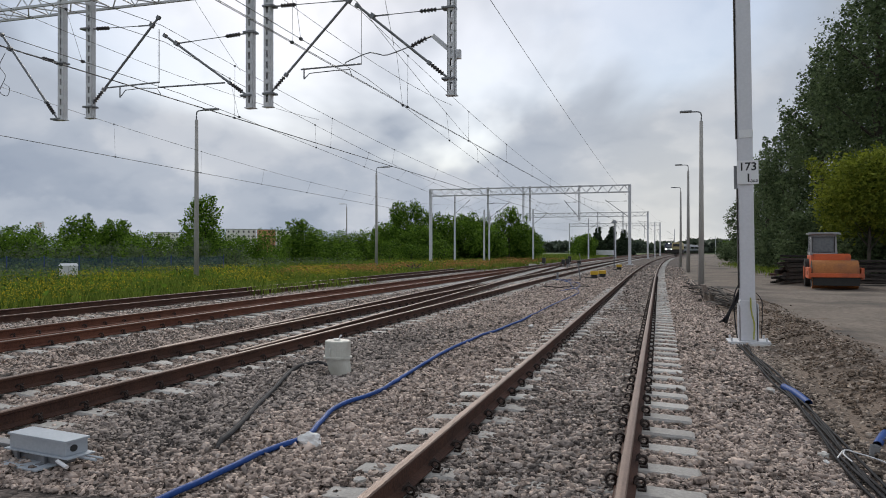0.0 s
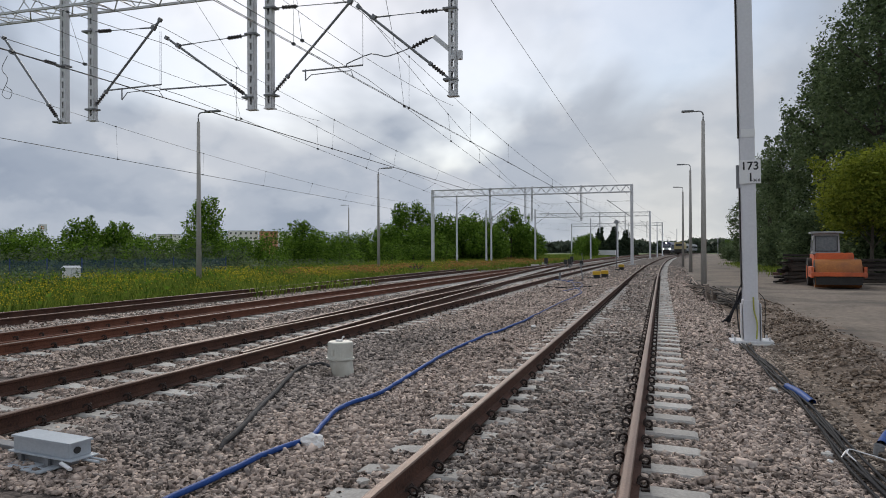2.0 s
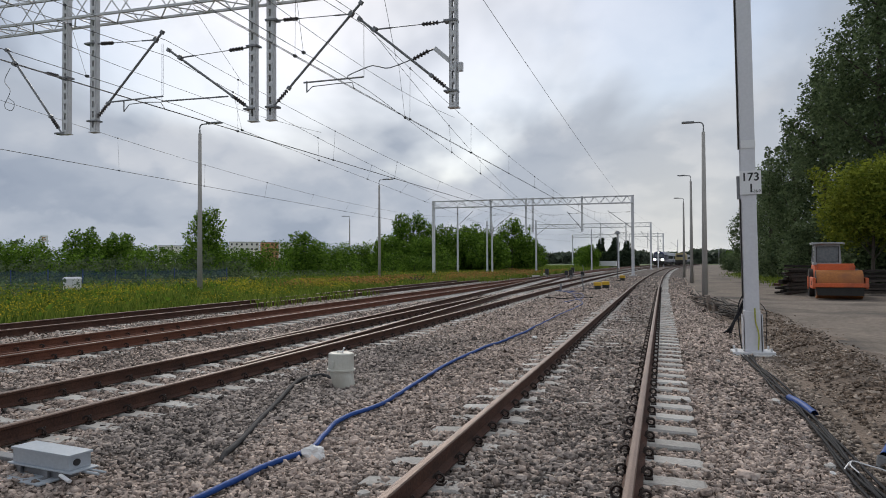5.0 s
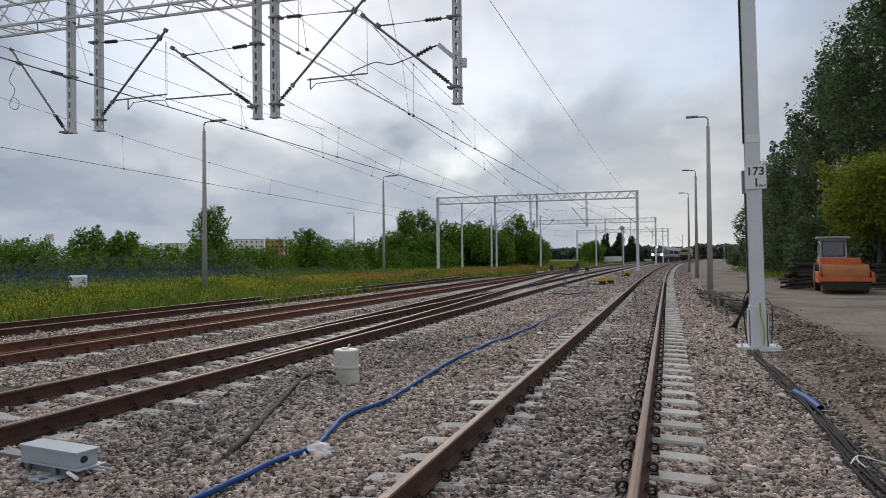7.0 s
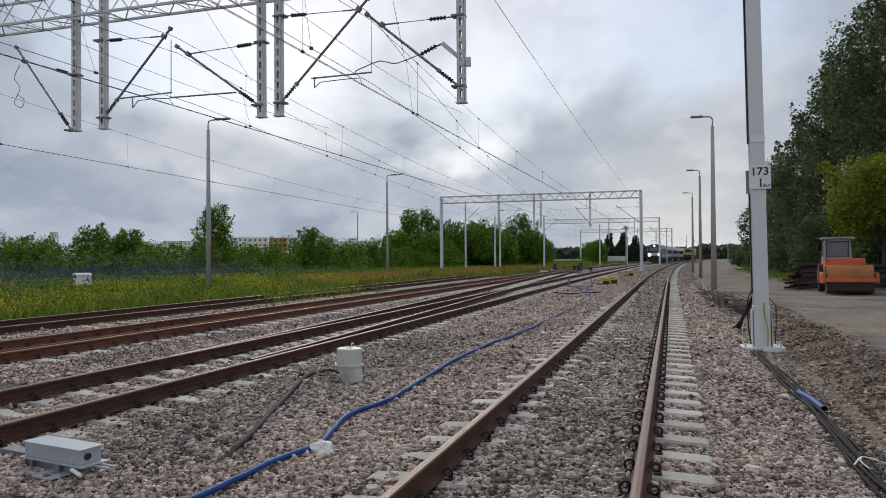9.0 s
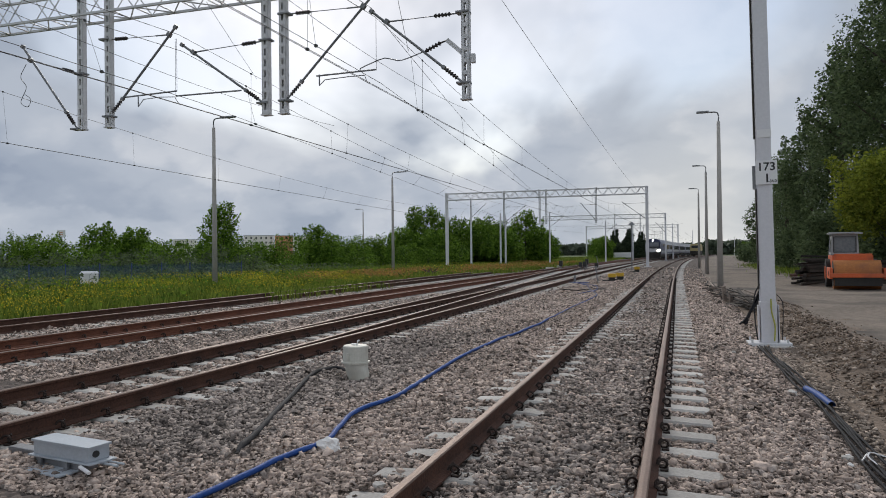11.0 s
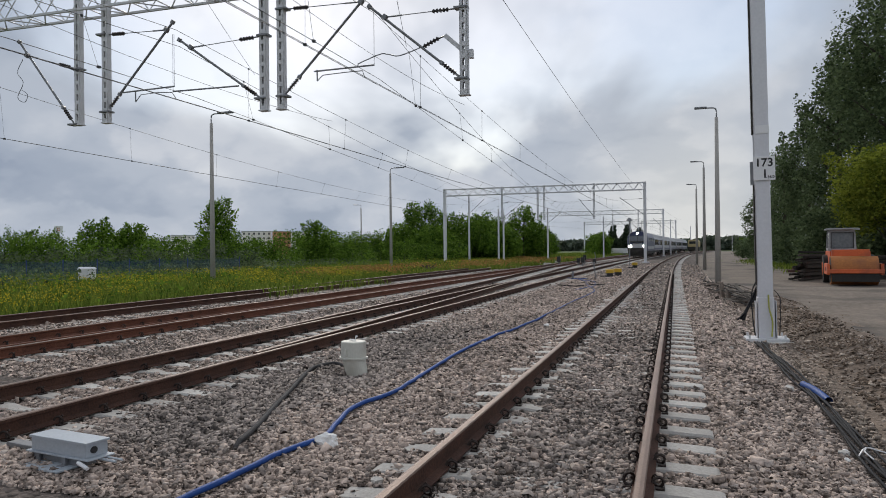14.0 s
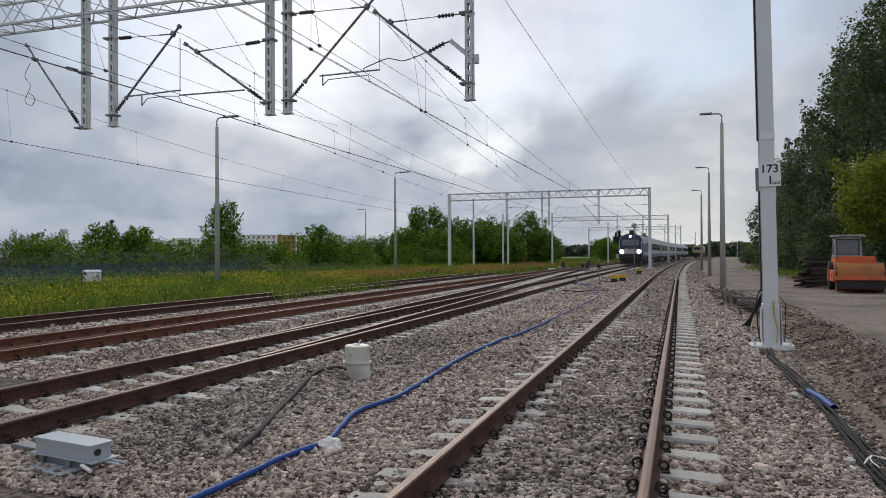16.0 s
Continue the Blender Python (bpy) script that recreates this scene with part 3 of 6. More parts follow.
def stone_field(name, x0, x1, y0, y1, per_m2, size, label, mat=M_STONE, keep=None, height=bed_height, category="gravel", tiny=False, outside=False):
    """Stones over a rectangle of the plan, on the stretch that is passed near, or outside of it; tiny ones are plain wedges."""
    n = int((x1 - x0) * (y1 - y0) * per_m2)
    p = np.stack([rng.uniform(x0, x1, n), rng.uniform(y0, y1, n)], 1)
    stretch = (0.956 * p[:, 1] - 0.29 * p[:, 0] > 4.5) & (p[:, 0] > -1.25 * p[:, 1] - 0.5) & (p[:, 0] < 0.29 * p[:, 1] + 0.3)
    p = p[~stretch if outside else stretch]
    if keep is not None:
        p = p[[keep(x, y) for x, y in p]]
        gap = np.concatenate([np.sqrt(((q[:, None] - LAID_POINTS[None]) ** 2).sum(2)).min(1) for q in np.array_split(p, 60)])
        p = p[gap > 0.035]
    n = len(p)
    r = size * rng.lognormal(0, 0.30, n)
    z = np.array([height(x, y) for x, y in p]) + r * rng.uniform(-0.35, 1.0, n)
    form, tri = (WEDGE, WEDGE_TRI) if tiny else (CUBE, TRI)
    body = form[None] * rng.uniform(0.45, 1.0, (n, len(form), 3)) * rng.uniform(0.68, 1.25, (n, 1, 3)) * np.array([1.3, 0.85, 0.48])
    v = np.einsum("nij,nvj->nvi", turns(n), body) * r[:, None, None]
    v += np.stack([p[:, 0], p[:, 1], z], 1)[:, None]
    f = tri[None] + (np.arange(n) * len(form))[:, None, None]
    fresh = rng.random(n) < np.array([fresh_share(x, y) for x, y in p]) if mat is M_STONE else np.zeros(n, bool)
    me = mesh_from_arrays(name, v.reshape(-1, 3), f.reshape(-1, 3), [mat, M_FRESH], np.repeat(fresh.astype(np.int32), len(tri)))
    return tagged(new(name, me), label, category, kind="stuff")


PH1, PH2, PH3 = -6.0 + 5.29 % 0.6, -6.0 + 0.25, -6.0 + 0.1


def clear_spot(x, y):
    """No stone on a rail, few on the bare ends of the sleepers."""
    for c, ph, reach in ((line1(y), PH1, 1.3), (line2(y), PH2, 1.3), (line3(y), PH3, 1.3)):
        u = x - c
        if abs(abs(u) - HALF) < 0.085:
            return False
        if abs(u) < reach:
            d = (y - ph) % 0.6
            d = min(d, 0.6 - d)
            if d < 0.125:
                if c == line1(y):
                    bare = 0.995 if u > HALF else (0.80 + 0.3 * noise.noise((x, y * 2, 2)) if u < -HALF else 0.12 + 1.1 * noise.noise((x * 1.5, y * 0.9, 12)))
                else:
                    bare = 0.45 if u > HALF else 0.6
                if abs(abs(u) - HALF) < 0.19 and (abs(u) > HALF or c != line1(y)):
                    bare = max(bare, 0.85)
                if random.random() < bare:
                    return False
            elif d < 0.15 and u > HALF and random.random() < 0.7:
                return False
    return True


stone_field("ballast_stone", -5.75, 1.75, 4.2, 8.0, 2200, 0.0178, "loose grey-brown crushed stones of the ballast", keep=clear_spot)
stone_field("ballast_stone", -9.0, 1.75, 8.0, 14.0, 1200, 0.0202, "loose grey-brown crushed stones of the ballast", keep=clear_spot)
stone_field("ballast_stone", -8.0, 1.75, -3.5, 8.0, 560, 0.028, "loose grey-brown crushed stones of the ballast", keep=clear_spot, tiny=True, outside=True)
stone_field("ballast_stone", -7.6, -5.75, 4.0, 8.0, 1700, 0.0190, "loose grey-brown crushed stones between the rails", keep=clear_spot)
stone_field("ballast_stone", -9.0, 1.9, 14.0, 22.0, 760, 0.0225, "loose grey-brown crushed stones of the ballast", keep=clear_spot, tiny=True)
stone_field("ballast_stone", -9.0, 1.9, 22.0, 30.0, 400, 0.0255, "loose grey-brown crushed stones of the ballast", keep=clear_spot, tiny=True)
stone_field("ballast_stone", -16.5, -9.0, 14.0, 30.0, 220, 0.0265, "loose grey-brown crushed stones of the ballast", keep=clear_spot, tiny=True)
stone_field("ballast_stone", -9.0, 2.0, 30.0, 46.0, 150, 0.030, "loose grey-brown crushed stones farther along the ballast", keep=clear_spot, tiny=True)
stone_field("ballast_stone", -9.0, 2.2, 46.0, 80.0, 22, 0.040, "loose grey-brown crushed stones far along the ballast", keep=clear_spot, tiny=True)
stone_field("ballast_stone", -16.5, -9.0, 8.0, 14.0, 520, 0.025, "loose grey-brown crushed stones of the ballast", keep=clear_spot, tiny=True)


def bank(x, y):
    return road_height(x, y) + heap(x, y)


def verge(x, y):
    return max(bed_height(x, y), bank(x, y) - 0.02)


def patchy_spoil(x, y):
    """Thick in drifts along the bank, thinning out over the road."""
    fall = 1.0 if x < 3.0 else math.exp(-((x - 3.0) / 0.5) ** 2)
    return random.random() < fall * (0.55 + 0.9 * noise.noise((x * 1.1, y * 0.8, 8)))


stone_field("rubble", 1.62, 2.4, 3.0, 20.0, 480, 0.021, "mixed rubble and gravel along the foot of the ballast", M_RUBBLE, keep=clear_spot, height=verge)
stone_field("rubble", 2.1, 5.2, 5.0, 27.0, 420, 0.019, "crumbled soil and fine gravel on the spoil bank", M_CLOD, keep=patchy_spoil, height=bank)
stone_field("rubble", 2.1, 5.4, 5.0, 27.0, 120, 0.024, "scattered pale rubble on the spoil bank and the road", M_RUBBLE, keep=patchy_spoil, height=bank)


# ---- masts, gantries and lamp posts ----
def lattice_post(bm, x, y, z0, z1, w=0.20, d=0.16):
    """Two channels joined by battens, with open slots between them."""
    for s in (-1, 1):
        box(bm, (x + s * (w / 2 - 0.006), y, (z0 + z1) / 2), (0.012, d, z1 - z0))
        for k in (-1, 1):
            box(bm, (x + s * (w / 2 - 0.035), y + k * (d / 2 - 0.005), (z0 + z1) / 2), (0.058, 0.010, z1 - z0))
    z = z0 + 0.05
    while z < z1:
        for k in (-1, 1):
            box(bm, (x, y + k * (d / 2 - 0.003), z), (w - 0.03, 0.012, 0.10))
        z += 0.27
    box(bm, (x, y, z0 - 0.012), (w + 0.06, d + 0.05, 0.024))


def beam_bm(xa, xb, y, z0, z1, d=0.7, bay=0.75, t=0.07):
    bm = bmesh.new()
    for yy in (y - d / 2, y + d / 2):
        for z in (z0, z1):
            box(bm, ((xa + xb) / 2, yy, z), (xb - xa, t, t))
    n = int((xb - xa) / bay)
    s = (xb - xa) / n
    r = t * 0.30
    for i in range(n):
        a, b = xa + i * s, xa + (i + 1) * s
        lo, hi = (z0, z1) if i % 2 else (z1, z0)
        for yy in (y - d / 2, y + d / 2):
            rod(bm, (a, yy, lo), (b, yy, hi), r, 4)
        for z in (z0, z1):
            ya, yb = (y - d / 2, y + d / 2) if i % 2 else (y + d / 2, y - d / 2)
            rod(bm, (a, ya, z), (b, yb, z), r, 4)
            rod(bm, (a, y - d / 2, z), (a, y + d / 2, z), r, 4)
    return bm


def insulator(bm, p, q, r=0.055, n=8, sheds=5):
    """A ribbed insulator from p to q."""
    p, q = Vector(p), Vector(q)
    rod(bm, p, q, r * 0.45, n)
    for i in range(sheds):
        a = p.lerp(q, (i + 0.5) / sheds)
        d = (q - p) / sheds * 0.24
        rod(bm, a - d, a + d, r, n, r * 0.72)


def cantilever(parent, y, foot, tip, tie, tie_on, bar=None, hook=None):
    """A hinged arm: a raking tube from its foot to its tip, a tie from the post to the tube, a level bar, a hooked arm that holds the contact wire. Points are (x, z)."""
    p3 = lambda q: Vector((q[0], y, q[1]))
    foot, tip, tie, tie_on = p3(foot), p3(tip), p3(tie), p3(tie_on)
    d = (tip - foot).normalized()
    arm = part("arm_tube", _tube_pair(foot + d * 0.60, tip, 0.030), M_TUBE, parent)
    bm = bmesh.new()
    insulator(bm, foot + d * 0.20, foot + d * 0.56)
    part("insulator", bm, M_DARK, arm)
    bm = bmesh.new()
    rod(bm, foot, foot + d * 0.22, 0.026, 6)
    part("hinge", bm, M_TUBE, arm)
    for q, s in ((tip, 0.09), (tie_on, 0.11), (foot + d * 0.62, 0.085)):
        bm = bmesh.new()
        box(bm, q, (s, s, s * 1.15), pose(0, 0, 0, 0, 35, 0), bevel=0.02)
        part("clamp", bm, M_TUBE, arm)
    for q in (foot, tie):
        bm = bmesh.new()
        box(bm, q, (0.31, 0.24, 0.045), bevel=0.008)
        part("bracket", bm, M_TUBE, parent)
    e = (tie_on - tie).normalized()
    bm = bmesh.new()
    rod(bm, tie + e * 0.70, tie_on, 0.011, 6)
    rod(bm, tie_on - e * 0.42, tie_on - e * 0.05, 0.020, 6)
    rod(bm, tie, tie + e * 0.32, 0.020, 6)
    t = part("tie_rod", bm, M_TUBE, parent)
    bm = bmesh.new()
    insulator(bm, tie + e * 0.30, tie + e * 0.70)
    part("insulator", bm, M_DARK, t)
    if bar:
        a, b = p3(bar[0]), p3(bar[1])
        bm = bmesh.new()
        rod(bm, a, b, 0.021, 6)
        r = part("level_bar", bm, M_TUBE, parent)
        bm = bmesh.new()
        rod(bm, b + Vector((0, 0, -0.02)), Vector((b.x, y, 7.16)), 0.006, 4)
        part("hanger", bm, M_WIRE, r)
    if hook:
        pts = [p3(q) for q in hook]
        bm = bmesh.new()
        rod(bm, pts[0] + Vector((0, 0, 0.27)), pts[0], 0.017, 6)
        tube(bm, pts, 0.012, 5)
        part("steady_arm", bm, M_TUBE, parent)


def _tube_pair(p, q, r):
    bm = bmesh.new()
    rod(bm, p, q, r, 8)
    return bm


GY = 15.7
gantry = thing("gantry", Matrix(), "grey steel lattice portal with hanging posts over the tracks", "catenary gantry")
part("beam", beam_bm(-31.0, 1.55, GY, 7.98, 8.85, 0.7, 0.7, 0.06), M_GALV, gantry, "zigzag lattice beam")
for x in (-4.48, -9.13, -9.62, -14.42, -15.34, -21.0, -21.6):
    bm = bmesh.new()
    lattice_post(bm, x, GY, 5.0, 8.9, 0.185, 0.15)
    part("hanging_post", bm, M_GALV, gantry)
cantilever(gantry, GY, (-4.54, 5.36), (-6.79, 7.24), (-4.54, 6.96), (-6.40, 6.95))
cantilever(gantry, GY, (-9.09, 5.30), (-6.75, 7.62), (-9.09, 7.43), (-7.00, 7.38), ((-8.25, 5.84), (-6.68, 5.86)), ((-8.17, 5.60), (-8.02, 5.73), (-7.4, 5.75), (-6.98, 5.75), (-6.92, 5.58)))
cantilever(gantry, GY, (-9.70, 5.29), (-12.10, 6.98), (-9.62, 6.84), (-11.75, 6.75), ((-10.35, 5.66), (-12.31, 5.67)))
cantilever(gantry, GY, (-14.43, 5.28), (-12.30, 7.46), (-14.52, 7.35), (-12.50, 7.28), ((-13.95, 5.76), (-12.27, 5.80)), ((-13.49, 5.48), (-13.32, 5.66), (-12.8, 5.68), (-12.34, 5.65), (-12.22, 5.47)))
cantilever(gantry, GY, (-15.50, 5.01), (-17.42, 7.45), (-15.36, 6.50), (-17.15, 7.05))
cantilever(gantry, GY, (-21.0, 5.25), (-18.6, 7.4), (-21.0, 7.3), (-18.8, 7.2))
bm = bmesh.new()
box(bm, (-4.66, GY, 6.13), (0.72, 0.09, 0.10), pose(0, 0, 0, 0, 42, 0))
part("bracket", bm, M_GALV, gantry)
bm = bmesh.new()
box(bm, (-4.32, GY, 5.90), (0.10, 0.12, 0.2), bevel=0.01)
part("end_plate", bm, M_GALV, gantry)
bm = bmesh.new()
insulator(bm, (-5.08, GY, 6.33), (-5.45, GY, 6.17), 0.06)
rod(bm, (-4.92, GY, 6.37), (-5.10, GY, 6.32), 0.022, 6)
part("insulator", bm, M_DARK, gantry)
bm = bmesh.new()
tube(bm, smooth_line([(-5.42, GY, 6.19), (-5.9, GY, 6.05), (-6.14, GY, 6.02), (-6.46, GY, 6.11), (-6.8, GY, 6.02), (-7.09, GY, 5.92), (-7.11, GY, 5.84)], 0.12), 0.014, 5)
part("pull_off_arm", bm, M_TUBE, gantry, "thin bent tube on a ribbed insulator")

# the mast with the kilometre plate
mast = thing("mast", pose(1.70, 15.65, -0.36, 0, -0.9, 0), "tall pale grey steel mast bolted to a concrete foot", "catenary mast")
bm = bmesh.new()
box(bm, (0, -0.155, 4.9), (0.268, 0.014, 9.0), bevel=0.003)
box(bm, (0, 0.155, 4.9), (0.268, 0.014, 9.0), bevel=0.003)
box(bm, (-0.10, 0, 4.9), (0.012, 0.296, 9.0))
box(bm, (0.10, 0, 4.9), (0.012, 0.296, 9.0))
part("shaft", bm, M_MAST, mast)
bm = bmesh.new()
box(bm, (-0.152, 0.02, 6.7), (0.03, 0.10, 5.2))
box(bm, (-0.152, 0.02, 2.1), (0.025, 0.10, 2.0))
part("cable_duct", bm, M_UNDER, mast, "narrow dark duct along the shaft")
bm = bmesh.new()
box(bm, (0, 0, 0.46), (0.30, 0.34, 0.80), bevel=0.012)
for s in (-1, 1):
    box(bm, (s * 0.18, -0.05, 0.42), (0.012, 0.26, 0.74))
part("socket", bm, M_MAST, mast, "square lower sleeve with stiffening plates")
bm = bmesh.new()
box(bm, (0, 0, 0.035), (0.78, 0.60, 0.05), bevel=0.01)
for a in (-0.32, 0.32):
    for b in (-0.24, 0.24):
        rod(bm, (a, b, 0.05), (a, b, 0.13), 0.022, 6)
part("base_plate", bm, M_GALV, mast, "pale base plate with anchor bolts")
bm = bmesh.new()
box(bm, (0, 0, -0.12), (0.95, 0.8, 0.26), bevel=0.03)
part("foundation", bm, M_CONC, mast, "rough concrete foundation block")
bm = bmesh.new()
box(bm, (0.01, -0.17, 4.17), (0.262, 0.012, 0.16))
part("band", bm, M_SIGN, mast, "pale band round the shaft")
bm = bmesh.new()
tube(bm, smooth_line([(0.04, -0.20, 0.92), (0.05, -0.2, 0.65), (0.10, -0.21, 0.4), (0.08, -0.25, 0.1)], 0.06), 0.016, 6)
part("earth_wire", bm, material("yellow_green_sheath", (0.30, 0.32, 0.05), (0.45, 0.45, 0.1), 6.0, 0.5), mast, "yellow-green earthing cable")
bm = bmesh.new()
tube(bm, smooth_line([(0.16, 0.0, 1.0), (0.27, 0.0, 0.85), (0.27, -0.02, 0.5), (0.24, -0.05, 0.1)], 0.08), 0.008, 5)
tube(bm, smooth_line([(-0.14, 0.0, 1.2), (-0.24, 0.0, 0.95), (-0.24, -0.02, 0.5), (-0.2, -0.05, 0.1)], 0.08), 0.013, 5)
part("cable", bm, M_CABLE, mast)
plate = part("number_plate", (lambda b: (box(b, (0, 0, 0), (0.395, 0.016, 0.47), bevel=0.004), b)[1])(bmesh.new()), M_SIGN, mast, "white plate with black figures", at=pose(0.03, -0.19, 3.40))
bm = bmesh.new()
box(bm, (-0.222, 0.05, -0.09), (0.06, 0.05, 0.46))
part("plate_edge", bm, M_TUBE, plate)


def lettering(text, size, x, y, z, parent, m, mat):
    cu = bpy.data.curves.new("lettering", "FONT")
    cu.body, cu.size, cu.align_x, cu.align_y, cu.extrude = text, size, "CENTER", "CENTER", 0.001
    cu.offset = size * 0.018
    cu.materials.append(mat)
    ob = new("lettering", cu)
    ob.parent = parent
    ob.matrix_basis = m @ pose(x, y, z, 90, 0, 0)
    return ob


lettering("173", 0.225, 0, -0.011, 0.105, plate, Matrix(), M_BLACK)
lettering("1", 0.235, 0.01, -0.011, -0.12, plate, Matrix(), M_BLACK)
lettering("-36.0", 0.075, 0.105, -0.011, -0.175, plate, Matrix(), M_BLACK)


def far_gantry(y, xa, xb, posts, legs, label):
    g = thing("gantry", Matrix(), label, "catenary gantry", group="far gantries")
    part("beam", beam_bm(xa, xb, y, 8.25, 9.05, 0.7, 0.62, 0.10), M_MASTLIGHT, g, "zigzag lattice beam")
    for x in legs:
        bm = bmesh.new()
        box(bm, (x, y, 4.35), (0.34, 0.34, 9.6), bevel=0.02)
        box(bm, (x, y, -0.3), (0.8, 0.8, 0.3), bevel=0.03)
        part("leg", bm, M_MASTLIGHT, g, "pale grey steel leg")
    for x in posts:
        bm = bmesh.new()
        lattice_post(bm, x, y, 5.0, 9.2, 0.22, 0.2)
        part("hanging_post", bm, M_GALV, g)
    return g


G2 = far_gantry(87.0, -27.6, -3.3, (-9.1, -15.0, -15.8, -20.2), (-27.6, -3.3), "pale steel portal with lattice beam across the tracks")
cantilever(G2, 87.0, (-3.3, 5.25), (line2(87), 7.35), (-3.3, 7.2), (line2(87) + 0.2, 7.15))
cantilever(G2, 87.0, (-9.1, 5.25), (line3(87), 7.35), (-9.1, 7.2), (line3(87) + 0.2, 7.15))
cantilever(G2, 87.0, (-20.2, 5.25), (-17.5, 7.35), (-20.2, 7.2), (-17.5 + -0.2, 7.15))
G3 = far_gantry(150.0, -26.5, -2.2, (-7.0, -12.0), (-26.5, -2.2), "distant pale steel portal across the tracks")
cantilever(G3, 150.0, (-2.2, 5.25), (line2(150), 7.35), (-2.2, 7.2), (line2(150) + 0.2, 7.15))
cantilever(G3, 150.0, (-7.0, 5.25), (line3(150), 7.35), (-7.0, 7.2), (line3(150) + 0.2, 7.15))
G4 = far_gantry(212.0, -25.0, 0.2, (-4.0, -9.0), (-25.0, 0.2), "small distant pale steel portal across the tracks")
cantilever(G4, 212.0, (0.2, 5.25), (line2(212), 7.35), (0.2, 7.2), (line2(212) + 0.2, 7.15))


# ---- overhead wires ----
def catenary(points, label, spacing=6.2, r=0.0075, twin=True):
    """A contact wire hung by droppers from a sagging carrier; points are (y, contact x, contact z, carrier x, carrier z, sag up to the next support)."""
    w = thing("overhead_line", Matrix(), label, "overhead wire", group="overhead lines")
    for (a, xa, la, ua, ca, sag), (b, xb, lb, ub, cb, _) in zip(points, points[1:]):
        n = max(2, int((b - a) / spacing))
        low = lambda t: Vector((xa + (xb - xa) * t, a + (b - a) * t, la + (lb - la) * t - 0.12 * t * (1 - t)))
        high = lambda t: Vector((ua + (ub - ua) * t, a + (b - a) * t, ca + (cb - ca) * t - 4 * sag * t * (1 - t)))
        for dx in ((-0.02, 0.02) if twin else (0.0,)):
            bm1 = bmesh.new()
            tube(bm1, [low(i / 12) + Vector((dx, 0, 0)) for i in range(13)], r, 4)
            part("contact_wire", bm1, M_WIRE, w)
        bm2 = bmesh.new()
        tube(bm2, [high(i / 20) for i in range(21)], r * 1.05, 4)
        part("carrier_wire", bm2, M_WIRE, w)
        for i in range(n):
            t = (i + 0.5) / n
            p, q = low(t), high(t)
            bm3 = bmesh.new()
            rod(bm3, p - Vector((0, 0, 0.04)), q, 0.0045, 4)
            box(bm3, p, (0.05, 0.07, 0.05))
            box(bm3, q, (0.03, 0.05, 0.05))
            part("dropper", bm3, M_WIRE, w)
    return w


def strung(name, pts, r, label):
    bm = bmesh.new()
    for (a, b, sag) in pts:
        a, b = Vector(a), Vector(b)
        tube(bm, [a.lerp(b, i / 16) - Vector((0, 0, 4 * sag * (i / 16) * (1 - i / 16))) for i in range(17)], r, 4)
    return solid(name, bm, M_WIRE, Matrix(), label, "overhead wire", group="overhead lines")


catenary([(-50, X2, 5.47, X2, 7.1, 1.15), (GY, line2(GY) - 0.06, 5.47, -6.7, 7.1, 1.25), (87, line2(87), 5.47, line2(87), 7.1, 1.1), (150, line2(150), 5.47, line2(150), 7.1, 1.1), (212, line2(212), 5.47, line2(212), 7.1, 1.1), (290, line2(290), 5.47, line2(290), 7.1, 1.1)],
         "twin contact wire hung from a carrier wire over the middle track")
catenary([(-50, -5.9, 5.5, -5.9, 7.3, 1.2), (GY, -6.56, 5.52, -6.79, 7.32, 1.70), (87, -12.35, 5.5, -11.65, 7.1, 1.0)], "single contact wire that crosses over from the middle track", twin=False)
catenary([(-50, -12.2, 5.45, -12.2, 7.25, 1.1), (GY, -12.18, 5.45, -12.2, 7.25, 1.45), (87, -11.62, 5.47, -10.9, 7.1, 1.1), (150, line3(150), 5.47, line3(150), 7.1, 1.1), (212, line3(212), 5.47, line3(212), 7.1, 1.1), (290, line3(290), 5.47, line3(290), 7.1, 1.1)],
         "twin contact wire hung from a carrier wire over the far track")
catenary([(-50, -11.0, 5.45, -11.0, 6.9, 1.1), (GY, -11.64, 5.47, -12.1, 6.81, 1.10), (87, -19.47, 5.47, -16.9, 7.1, 1.0)], "single contact wire that swings out beside the far track", twin=False)
catenary([(-50, -21.5, 5.45, -21.8, 7.4, 1.2), (GY, -21.54, 5.45, -21.8, 7.45, 1.22), (87, -25.47, 5.47, -24.37, 7.1, 1.0), (150, -18.0, 5.47, -18.0, 7.1, 1.0)], "contact and carrier wire above the edge of the meadow")
strung("feeder_wire", [((-4.6, GY, 8.65), (-4.1, 87.0, 8.3), 0.30), ((-4.1, 87, 8.3), (-2.2, 150, 9.2), 0.5), ((-2.2, 150, 9.2), (1.6, 212, 9.2), 0.5), ((-4.6, -50, 8.65), (-4.6, GY, 8.65), 0.5)], 0.009, "single earth wire strung from mast head to mast head")
strung("stitch_wire", [((-6.70, 8.0, 6.40), (-6.70, 23.5, 6.38), 0.30)], 0.006, "thin stitch wire slung below the carrier at the gantry")
strung("stitch_wire", [((-12.2, 8.0, 6.45), (-12.15, 24.5, 6.35), 0.30)], 0.006, "thin stitch wire slung below the carrier over the far track")
strung("anchor_wire", [((-11.36, GY, 8.01), (-11.54, 18.3, 6.64), 0.02)], 0.006, "thin slanting anchor wire from the beam to the carrier")
strung("anchor_wire", [((-6.23, GY, 8.0), (-6.73, 18.0, 6.9), 0.02)], 0.006, "thin slanting anchor wire over the middle track")


